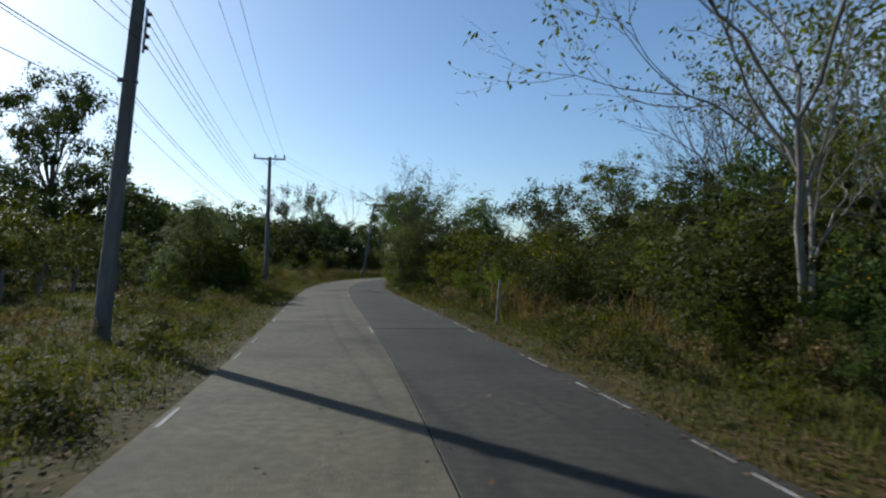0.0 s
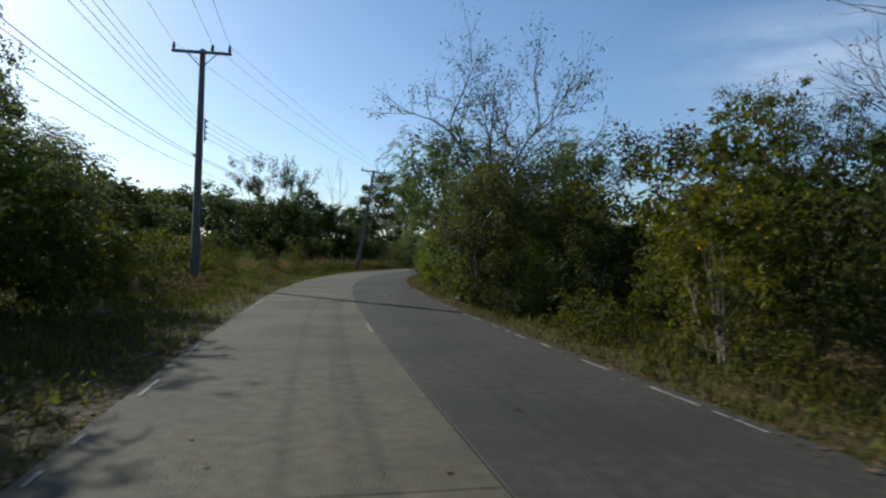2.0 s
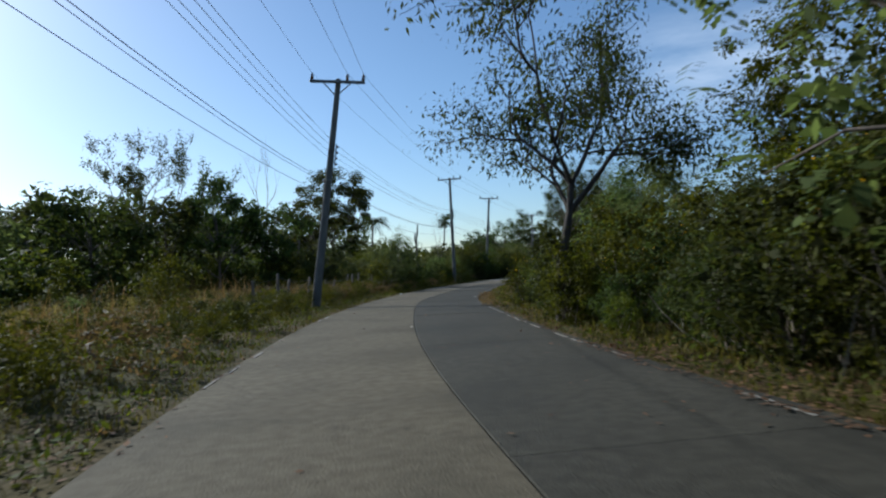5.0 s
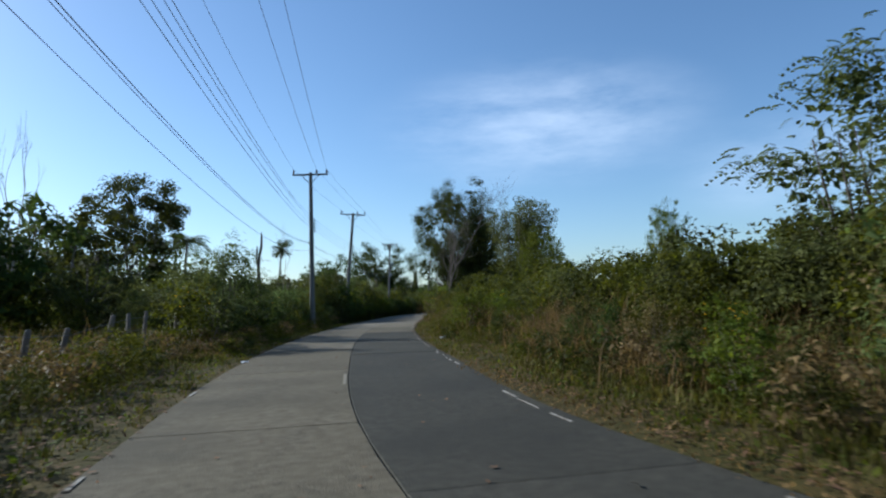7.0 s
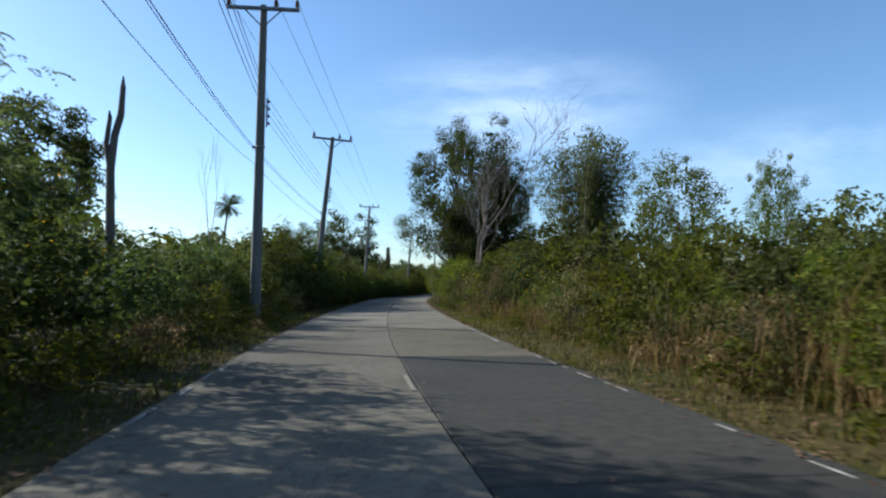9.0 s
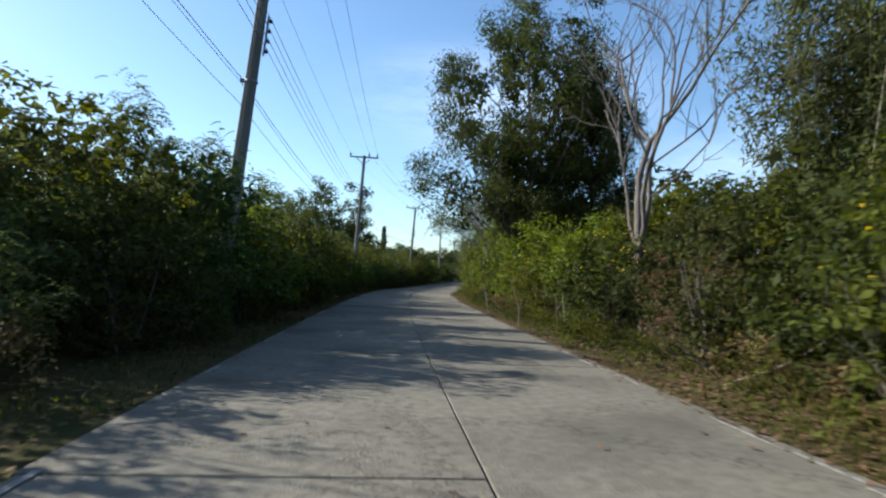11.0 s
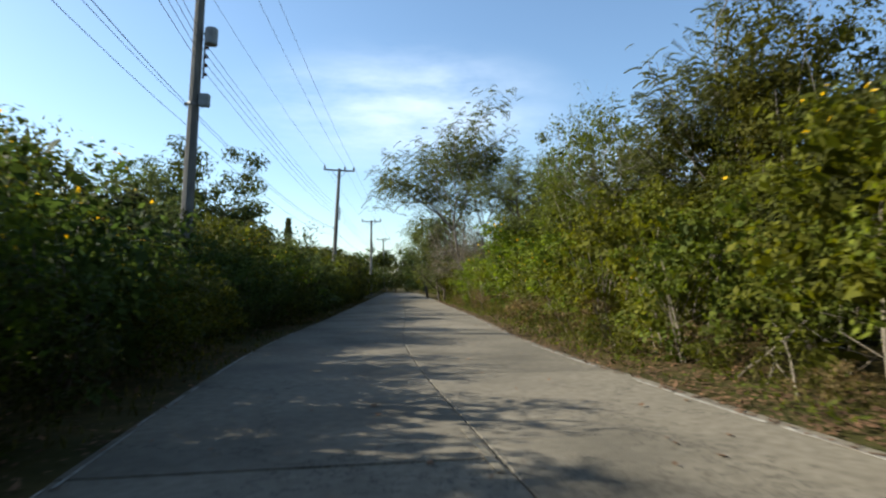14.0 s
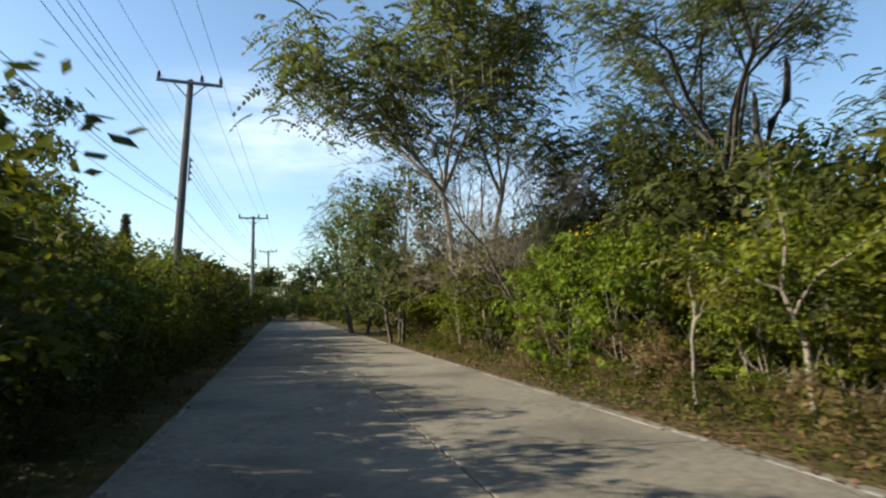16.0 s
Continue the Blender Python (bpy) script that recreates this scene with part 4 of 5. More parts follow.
# ---- trees, by the plan ----
TREES = [  # kind, x, y, height, breadth, turn, label
    ("sparse1", 6.9, 10.9, 10.5, 1.0, 200, "slender pale-barked tree with sparse leaves over roadside weeds"),
    ("fan", 25.6, 48.5, 21.5, 1.05, 40, "tall fan-shaped tree with pale upright limbs and thin foliage"),
    ("broad2", 15.4, 58.5, 12.0, 0.9, 10, "bushy green tree with pale multiple trunks above scrub"),
    ("sparse0", 27.0, 68.0, 14.5, 0.8, 80, "thin-leaved tree with many upright grey limbs"),
    ("broad2", 16.0, 116.5, 6.9, 0.8, 40, "small leafy tree standing above the scrub"),
    ("broad1", 16.6, 41.0, 8.4, 1.0, 10, "dense dark tree in the wood behind the shrubs"),
    ("broad1", 19.0, 36.0, 9.4, 1.0, 130, "dense dark tree in the wood behind the shrubs"),
    ("broad1", 18.0, 29.0, 8.8, 1.0, 250, "dense dark tree in the wood behind the shrubs"),
    ("featherdense", -1.6, 43.8, 5.4, 1.0, 30, "dense feathery green tree round a half-bare one"),
    ("featherdense", -2.2, 39.6, 4.4, 0.9, 140, "dense feathery green tree round a half-bare one"),
    ("umbrella", 8.0, 62.5, 10.3, 1.1, 0, "umbrella-shaped tree with thin pale trunks and flat crown"),
    ("twiggy", -2.8, 41.4, 9.2, 1.05, 150, "nearly leafless grey tree with hanging pods and few leaves"),
    ("featherdense", -2.9, 58.6, 9.6, 1.0, 60, "wide feathery green tree leaning out over the road edge"),
    ("featherdense", 2.6, 55.0, 8.2, 1.0, 160, "feathery green tree behind roadside scrub"),
    ("dangling", -4.6, 68.75, 8.6, 0.95, -138, "dark forked tree with drooping grey-green leaves"),
    ("plume", 1.4, 79.6, 5.3, 0.9, 300, "feathery grey-green acacia above dense roadside scrub"),
    ("plume", 1.2, 75.4, 4.6, 1.0, 80, "feathery acacia bush in the roadside scrub"),
    ("plume", 4.8, 84.2, 6.4, 1.0, 10, "feathery grey-green acacia above dense roadside scrub"),
    ("broad2", 1.5, 68.0, 7.0, 1.0, 30, "leafy roadside tree with dense mid-green crown"),
    ("featherdense", 8.2, 84.5, 5.2, 1.0, 200, "low feathery green tree arching over dry grass"),
    ("broad0", 22.3, 146.6, 16.5, 0.84, 0, "big dark-leaved tree with dense oval crown above scrub"),
    ("bare0", 14.2, 129.8, 13.6, 1.1, 40, "leafless pale tree with forked limbs and hanging pods"),
    ("broad2", 39.0, 129.0, 11.5, 0.55, 0, "small round-crowned tree standing above far scrub"),
    ("far2", 30.0, 118.0, 7.2, 0.9, 0, "light green thin tree behind the scrub"),
    ("far0", 47.0, 116.0, 10.5, 1.1, 0, "dense dark tree behind the scrub"),
    ("far0", 58.0, 126.0, 10.5, 1.2, 70, "dense dark tree behind the scrub"),
    ("overhang", 23.2, 151.0, 9.0, 1.0, 0, "leaning pale-trunked tree with thin grey-green leaves"),
    ("sparse1", 31.6, 162.0, 7.4, 0.85, 250, "pale tree with tangled half-bare limbs"),
    ("tangle", 39.6, 180.9, 5.6, 1.1, 0, "half-dead tree of tangled pale twigs"),
    ("tangle", 41.8, 184.6, 6.0, 1.1, 140, "half-dead tree of tangled pale twigs"),
    ("far0", -26.6, 113.8, 10.2, 0.9, 30, "dark leafy tree at the edge of the field"),
    ("far1", -22.6, 116.5, 10.6, 1.0, 120, "dark leafy tree at the edge of the field"),
    ("far0", -18.6, 119.5, 9.6, 1.0, 220, "dark leafy tree at the edge of the field"),
    ("far2", -13.6, 117.0, 5.2, 1.1, 80, "light green thin tree at the edge of the field"),
    ("far0", -31.0, 110.0, 10.4, 1.1, 300, "dark leafy tree at the edge of the field"),
    ("feathertree", 42.6, 186.2, 14.2, 0.95, 20, "tall airy feathery tree with pale thin limbs"),
    ("slant", 40.9, 175.9, 8.0, 1.1, 0, "light feathery tree with dark slanting trunk"),
    ("feathertree", 44.2, 179.8, 8.8, 1.0, 200, "airy feathery tree behind the roadside shrubs"),
    ("feathertree", 42.0, 172.6, 7.8, 1.0, 80, "airy feathery tree behind the roadside shrubs"),
    ("broad2", 30.4, 157.8, 7.6, 1.0, 130, "leafy green tree behind the roadside shrubs"),
    ("feathertree", 31.0, 158.6, 8.2, 1.0, 300, "airy feathery tree behind the roadside shrubs"),
    ("sparse1", 33.6, 164.4, 7.6, 1.0, 20, "pale-limbed tree with tangled thin foliage behind the shrubs"),
    ("bare0", 40.0, 181.6, 8.0, 1.1, 120, "half-dead pale tree with twisted bare limbs"),
    ("featherdense", 43.8, 191.0, 7.6, 1.0, 10, "thin grey-green tree above roadside scrub"),
    ("featherdense", 49.0, 200.5, 8.2, 1.0, 90, "feathery grey-green tree above roadside scrub"),
    ("broad1", 33.6, 219.5, 16.0, 0.9, 0, "large dark round-topped tree behind the poles"),
    ("broad1", 26.0, 222.0, 14.0, 0.9, 100, "large dark round-topped tree behind the poles"),
    ("featherdense", -6.6, 105.0, 4.7, 0.9, 40, "pale feathery tree in the roadside thicket"),
    ("bare1", -23.0, 143.4, 21.0, 0.6, 0, "tall bare dead tree above the far wood"),
    ("round", -38.0, 176.0, 24.0, 0.8, 0, "tall thin-leaved tree with domed crown above the wood"),
    ("sparse0", -33.0, 125.0, 17.6, 0.9, 0, "sparse grey tree above the far wood"),
    ("open", -15.1, 181.0, 22.0, 0.95, 0, "tall spreading tree with open crown in the distance"),
    ("tall", -44.0, 71.0, 23.0, 0.85, 0, "very tall dense tree standing over the field edge"),
    ("tall", -54.0, 68.0, 17.0, 1.0, 90, "tall dense tree standing over the field edge"),
    ("sapling", 35.45, 174.1, 3.0, 1.1, 0, "forked pale sapling with yellow-green umbrella top"),
    ("sapling", 35.5, 175.45, 2.3, 1.0, 120, "forked pale sapling with yellow-green umbrella top"),
    ("whip", 15.9, 139.6, 3.2, 1.0, 60, "thin pale sapling with yellow-green leaves"),
    ("whip", 18.2, 143.2, 3.4, 1.0, 220, "thin pale sapling with yellow-green leaves"),
    ("whip", 32.8, 169.8, 3.6, 1.0, 300, "thin pale sapling with yellow-green leaves"),
    ("bare1", -1.0, 128.0, 8.5, 0.45, 0, "thin leaning dead tree beside the poles"),
    ("broad2", 31.8, 164.6, 6.6, 0.95, 40, "leafy yellow-green roadside tree above scrub"),
    ("broad2", 29.8, 158.6, 5.2, 0.85, 140, "leafy roadside tree with tangled limbs above scrub"),
    ("plume", 33.4, 168.6, 5.4, 1.1, 60, "feathery grey-green acacia above roadside scrub"),
    ("sparse1", 10.4, 14.6, 9.5, 1.1, 20, "slender tree with thin leaves over roadside shrubs"),
    ("broad2", 14.2, 21.0, 7.4, 1.0, 75, "bushy tree with dark green crown behind shrubs"),
    ("plume", 3.5, 133.6, 4.7, 0.95, 300, "feathery acacia standing out of the roadside thicket"),
    ("plume", 5.6, 137.6, 4.8, 0.95, 15, "feathery acacia standing out of the roadside thicket"),
    ("plume", 8.2, 143.6, 4.7, 0.95, 140, "feathery acacia standing out of the roadside thicket"),
    ("plume", 9.9, 147.4, 4.4, 0.8, 230, "feathery acacia standing out of the roadside thicket"),
    ("plume", 19.9, 170.6, 4.6, 0.9, 50, "feathery acacia standing out of the roadside thicket"),
    ("plume", -11.9, 31.2, 4.6, 1.1, 10, "feathery pale green tree at the field edge"),
    ("plume", -13.2, 35.4, 5.0, 1.1, 110, "feathery pale green tree at the field edge"),
    ("plume", -14.6, 40.2, 4.8, 1.2, 210, "feathery pale green tree at the field edge"),
    ("broad0", 24.9, 145.4, 12.5, 0.7, 120, "tall dark-leaved tree behind yellow-green scrub"),
]
for kind, x, y, h, wide, turn, label in TREES:
    plant(kind, x, y, h, "tree", label, "tree", turn=turn, wide=wide)
make_bamboo(22.4, 130.3, 10.9, 5)
make_palm(5.2, 180.0, 13.0, 3, fan=True)
make_palm(-8.6, 150.6, 10.8, 4)
make_palm(-19.0, 146.0, 10.4, 6)


def make_cypress(x, y, height):
    rng = np.random.default_rng(9)
    root = tagged(new("tree"), "narrow pointed dark evergreen tree in the distance", "tree")
    root.location = (x, y, 0)
    v, f = tubes([[(0, 0, -0.1, 0.16), (0, 0, height * 0.5, 0.1), (0, 0, height * 0.97, 0.02)]], 6)
    put("trunk", mesh_from("trunk", v, f, M["bark_grey"]), root)
    z = rng.uniform(0.12, 1.0, 2600)
    r = 0.95 * (1.03 - z) ** 0.6 * np.sqrt(rng.uniform(0, 1, 2600))
    a = rng.uniform(0, 6.28, 2600)
    put("crown", leaf_mesh("cypress_leaves", np.stack([r * np.cos(a), r * np.sin(a), z * height], -1), rng, 0.4, M["leaf_dark"], 0.35, -0.4), root)


make_cypress(47.1, 232.0, 10.0)


def make_woods():
    """The distant wood round the fields, tree by tree."""
    rng = random.Random(77)
    spots = []
    for x in np.arange(-88, -4, 6.0):            # wood beyond the left field
        low = 0.5 if x > -15 else 0.78 if x > -30 else 1.0
        spots.append((x + rng.uniform(-2, 2), 148 + 0.25 * (x + 60) + rng.uniform(-8, 8), rng.uniform(12.5, 16.5) * low))
        spots.append((x + rng.uniform(-2, 2), 172 + rng.uniform(-8, 8), rng.uniform(14, 18) * low))
    for y in np.arange(62, 140, 7.0):            # trees on the field's far side
        spots.append((-36 - 0.25 * (y - 62) + rng.uniform(-5, 5), y, rng.uniform(9, 13.5)))
    for y in np.arange(10, 70, 8.0):
        spots.append((-52 + rng.uniform(-6, 6), y, rng.uniform(8, 12)))
    for s in np.arange(20, 75, 6.5):             # wood on the right behind the scrub
        x, y, _, _ = beside(s, rng.uniform(22, 34))
        spots.append((float(x), float(y), rng.uniform(5.5, 8.0)))
    for s in np.arange(95, 150, 9.0):
        x, y, _, _ = beside(s, rng.uniform(42, 62))
        spots.append((float(x), float(y), rng.uniform(5.5, 8.5)))
    for s in np.arange(150, 330, 8.0):
        x, y, _, _ = beside(s, rng.uniform(12, 20))
        spots.append((float(x), float(y), rng.uniform(6.0, 8.5)))
        x, y, _, _ = beside(s + 20, -rng.uniform(10, 24))
        spots.append((float(x), float(y), rng.uniform(6, 9.5)))
    for d in np.arange(-15, 16, 5.0):
        x, y, _, _ = beside(270 + rng.uniform(-3, 3), d)
        spots.append((float(x), float(y), rng.uniform(6.5, 9)))
    for x in np.arange(0, 170, 8.0):             # wood that closes the view ahead
        spots.append((x, 300 - 0.1 * x + rng.uniform(-8, 8), rng.uniform(9, 13)))
    for i, (x, y, h) in enumerate(spots):
        plant("far%d" % rng.choice((0, 0, 1, 2)), x, y, h, "tree", "dark leafy tree in a far wood", "tree", "far wood", rng, wide=rng.uniform(0.95, 1.3))


make_woods()


def joined(name, label, spots, seed):
    """Many bushes too far back to tell apart, as one object a leaf kind: (kind, x, y, height, breadth)."""
    rng = np.random.default_rng(seed)
    by_kind = {}
    for kind, x, y, h, wide in spots:
        me, k = KINDS[kind]["crown"], h / KINDS[kind]["height"]
        v = np.empty(len(me.vertices) * 3)
        me.vertices.foreach_get("co", v)
        v = v.reshape(-1, 3) * (k * wide, k * wide, k)
        a = rng.uniform(0, 6.28)
        c, q = math.cos(a), math.sin(a)
        v = np.stack([v[:, 0] * c - v[:, 1] * q + x, v[:, 0] * q + v[:, 1] * c + y, v[:, 2]], -1)
        by_kind.setdefault((me.materials[0], len(me.polygons[0].vertices)), []).append(v)
    for (mat, corners), vs in by_kind.items():
        v = np.concatenate(vs)
        tagged(put(name, mesh_from(name, v, np.arange(len(v)).reshape(-1, corners), mat)), label, "thicket", kind="stuff")


def make_scrub():
    """Shrubs along the road, belt by belt: (from s, to s, from d, to d, step, heights, kinds)."""
    rng = random.Random(5)
    lime, green, dark = (["%s%d" % (k, i) for i in range(4)] for k in ("lime", "green", "dark"))
    feather, dry, back = (["%s%d" % (k, i) for i in range(3)] for k in ("feather", "dry", "back"))
    mid, fine = (["%s%d" % (k, i) for i in range(3)] for k in ("mid", "fine"))
    weed = ["weed0", "weed0", "weed1", "weed2"]
    belts = [
        # right of the road
        (2, 13, 5.8, 8.2, 1.15, (1.0, 1.8), dark + green + green),
        (4, 27, 7.8, 10.5, 1.5, (1.7, 2.9), green + dark + dark),
        (23, 44, 5.0, 6.6, 1.4, (1.3, 2.3), green + green + dark + lime),
        (36, 46, 4.0, 4.7, 1.3, (1.5, 2.5), green + dark + lime),
        (42, 64, 4.6, 5.8, 1.4, (2.3, 3.2), green + green + dark + lime),
        (70, 77, 4.3, 4.9, 1.5, (1.2, 2.3), green + dark),
        (62, 82, 4.9, 6.0, 1.3, (1.5, 2.5), green + dark + dark),
        (82, 106, 5.2, 8.0, 0.95, (0.9, 1.7), dry + green + dry + dark),
        (96, 126, 5.4, 7.6, 1.5, (1.5, 2.4), green + dark + dry + green),
        (122, 139, 5.0, 6.6, 1.3, (1.8, 3.1), dark + green + dark + dry),
        (139, 148, 5.0, 6.2, 1.25, (1.9, 3.3), lime + lime + green),
        (148, 160, 5.1, 6.4, 1.3, (2.0, 3.0), green + dark + lime),
        (158, 183, 4.9, 6.0, 1.3, (2.4, 3.4), lime + lime + green),
        (183, 190, 6.0, 6.6, 1.1, (2.2, 2.9), lime),
        (190, 206, 4.9, 6.0, 1.3, (2.4, 3.4), lime + green),
        # left of the road
        (-2, 14, -8.5, -6.5, 3.4, (0.9, 1.7), green + dry),
        (29, 40, -9, -5.8, 1.8, (1.9, 2.9), dark + green + feather),
        (32, 38, -6.0, -4.8, 1.2, (2.0, 2.9), dark + green),
        (38, 54, -9.0, -5.6, 2.2, (1.2, 2.2), green + feather),
        (46, 62, -7.5, -4.2, 1.1, (0.7, 1.4), green + lime + green),
        (98, 110, -5.0, -3.8, 1.5, (2.2, 3.2), feather + dark + green),
        (110, 122, -5.2, -3.8, 1.5, (1.8, 2.8), feather + dark + green),
        (119, 132, -4.4, -3.5, 1.45, (1.6, 2.4), feather + feather + green),
        (131, 198, -3.9, -2.9, 1.1, (2.0, 3.1), dark + green + feather + green),
    ]
    hidden = [   # low or second-row growth that merges with the rest
        (66, 84, 6.4, 8.6, 1.8, (2.2, 3.2), mid),
        (10, 30, 6.4, 9.5, 1.5, (1.6, 2.6), mid[:1]),
        (62, 82, -11, -7.5, 4.0, (1.4, 2.6), mid[:2]),
        (80, 101, -6.0, -3.9, 0.6, (0.5, 0.95), weed),
        (136, 206, -2.7, -2.2, 1.6, (0.7, 1.3), mid[:2]),
        (119, 150, -6.4, -5.0, 1.9, (2.4, 3.0), fine[2:]),
        (198, 212, -3.9, -2.9, 1.1, (2.2, 3.2), mid[:2]),
        (122, 206, 4.2, 5.0, 0.9, (0.3, 0.7), weed),
        (164, 206, 4.6, 5.4, 1.7, (0.5, 1.1), dry),
        (134, 152, 3.9, 5.4, 0.35, (0.22, 0.45), weed[:3]),
        (-4, 32, -8, -2.6, 0.45, (0.3, 0.8), weed),
        (-4, 34, 4.4, 7.5, 0.45, (0.35, 0.9), weed),
        (40, 96, -8, -2.8, 0.5, (0.3, 0.85), weed),
        (62, 93, -4.7, -3.0, 0.8, (0.5, 1.0), mid[:2]),
        (62, 80, -8.5, -5.0, 1.5, (0.8, 1.7), mid),
        (76, 124, 4.3, 6.4, 0.5, (0.3, 0.8), weed),
        (96, 134, -4.2, -2.3, 0.6, (0.3, 0.8), weed),
    ]
    words = {"lime": "yellow-green leafy roadside shrub with thin pale stems", "green": "dense mid-green roadside shrub with thin pale stems", "feather": "feathery grey-green shrub with drooping fronds", "dark": "dark green dense bush beside the road", "dry": "dry brown shrub with withered leaves and bare stems"}
    for s0, s1, d0, d1, step, (h0, h1), kinds in belts:
        s = s0
        while s < s1:
            x, y, _, _ = beside(s + rng.uniform(-0.4, 0.4), rng.uniform(d0, d1))
            kind = rng.choice(kinds)
            label = words[kind[:-1]]
            if kind == "lime1" or kind == "green2":
                label = label.replace("shrub", "shrub bearing yellow flowers")
            tall = rng.uniform(h0, h1) * rng.choice((0.55, 0.75, 0.9, 1.0, 1.15))
            plant(kind, float(x), float(y), tall, "shrub", label, "shrub", "roadside scrub", rng, wide=rng.uniform(0.95, 1.35))
            s += step * rng.uniform(0.75, 1.25)
    # thickets behind, and the undergrowth of the far woods
    far = []
    near = []
    for s0, s1, d0, d1, step, (h0, h1), kinds in hidden:
        s = s0
        while s < s1:
            x, y, _, _ = beside(s, rng.uniform(d0, d1))
            near.append((rng.choice(kinds), float(x), float(y), rng.uniform(h0, h1), rng.uniform(0.95, 1.35)))
            s += step * rng.uniform(0.75, 1.25)
    joined("low_growth", "low leafy growth merging with the roadside shrubs", near, 6)
    for s0, s1, d0, d1, step, (h0, h1), kinds in (
        (8, 30, 10, 12.5, 1.6, (2.4, 3.6), mid[:1]), (28, 46, 7.2, 9, 1.7, (2.4, 3.4), mid[:2]), (44, 66, 6.8, 9, 1.7, (3.0, 4.2), fine[:2]), (76, 90, 8.2, 10.5, 1.3, (2.2, 3.2), mid),
        (84, 128, 8.2, 10.5, 0.8, (2.0, 2.8), mid[:2] + mid), (126, 155, 7.4, 9.5, 1.4, (3.0, 4.2), fine[:2]), (155, 212, 7.0, 9.0, 1.2, (3.4, 4.8), fine[:2] + fine), (104, 128, -9.0, -6.0, 1.5, (1.9, 2.7), mid), (131, 212, -6.0, -4.6, 1.3, (3.0, 4.2), fine), (214, 262, -7, -3.4, 1.5, (2.6, 3.6), mid), (214, 262, 5.2, 8, 1.5, (3.0, 4.2), mid),
        (10, 48, 12, 18, 1.7, (2.8, 4.0), back), (28, 66, 10, 15, 1.9, (3.0, 4.2), mid), (84, 126, 10, 14, 1.0, (2.4, 3.1), mid[:2]), (86, 126, 14.5, 22, 1.7, (2.6, 3.8), back), (86, 130, 24, 42, 1.6, (3.0, 4.6), back),
        (125, 215, 9.5, 12, 1.7, (3.4, 4.6), back), (212, 300, 5.2, 9, 1.4, (2.8, 4.4), back), (24, 44, -17, -11, 1.0, (2.6, 4.4), mid), (60, 80, -24, -16, 1.8, (1.6, 2.6), back), (112, 132, -16, -9.5, 1.7, (2.2, 3.2), mid),
        (128, 215, -10, -7.0, 1.9, (3.2, 4.4), back), (212, 300, -8, -3.6, 1.5, (2.6, 4.2), back),
    ):
        s = s0
        while s < s1:
            x, y, _, _ = beside(s, rng.uniform(d0, d1))
            far.append((rng.choice(kinds), float(x), float(y), rng.uniform(h0, h1) * rng.choice((0.8, 1.0, 1.0, 1.12)), rng.uniform(0.95, 1.3)))
            s += step * rng.uniform(0.75, 1.25)
    joined("roadside_thicket", "tangled green thicket behind the roadside shrubs", far, 3)
    under = []
    for x in np.arange(-125, 0, 2.6):
        under.append((rng.choice(back), x, 140 + 0.22 * (x + 60) + rng.uniform(-5, 5), rng.uniform(4, 6.5), 1.3))
    for y in np.arange(58, 150, 2.0):
        under.append((rng.choice(back), -29 - 0.12 * (y - 60) + rng.uniform(-3, 3), y, rng.uniform(2.8, 4.2), 1.4))
    for x in np.arange(-62, -6, 2.0):
        under.append((rng.choice(back), x, 128 + rng.uniform(-4, 4), rng.uniform(3.0, 4.6), 1.4))
    for y in np.arange(-45, 142, 2.8):
        under.append((rng.choice(back), -40 - 0.22 * abs(y - 62) + rng.uniform(-4, 4), y, rng.uniform(3.6, 6), 1.3))
    for y in np.arange(-40, 20, 2.8):
        under.append((rng.choice(back), 26 + rng.uniform(-4, 4), y, rng.uniform(3.6, 6), 1.3))
    for x in np.arange(-10, 190, 3.0):
        under.append((rng.choice(back), x, 288 - 0.1 * x + rng.uniform(-6, 6), rng.uniform(4, 6.5), 1.4))
    for y in np.arange(60, 290, 3.2):
        under.append((rng.choice(back), 66 + 0.32 * (y - 60) + rng.uniform(-5, 5), y, rng.uniform(4, 6.5), 1.4))
    for x in np.arange(-66, -4, 1.2):
        under.append((rng.choice(mid), x, 122 + rng.uniform(-3, 3), rng.uniform(3.0, 4.4), 1.2))
    for d in np.arange(-14, 15, 1.6):            # where the road bends out of sight
        x, y, _, _ = beside(264 + rng.uniform(-2, 2), d)
        under.append((rng.choice(mid), float(x), float(y), rng.uniform(3.2, 5.0), 1.4))
    joined("far_undergrowth", "dark undergrowth closing the far wood", under, 4)


make_scrub()


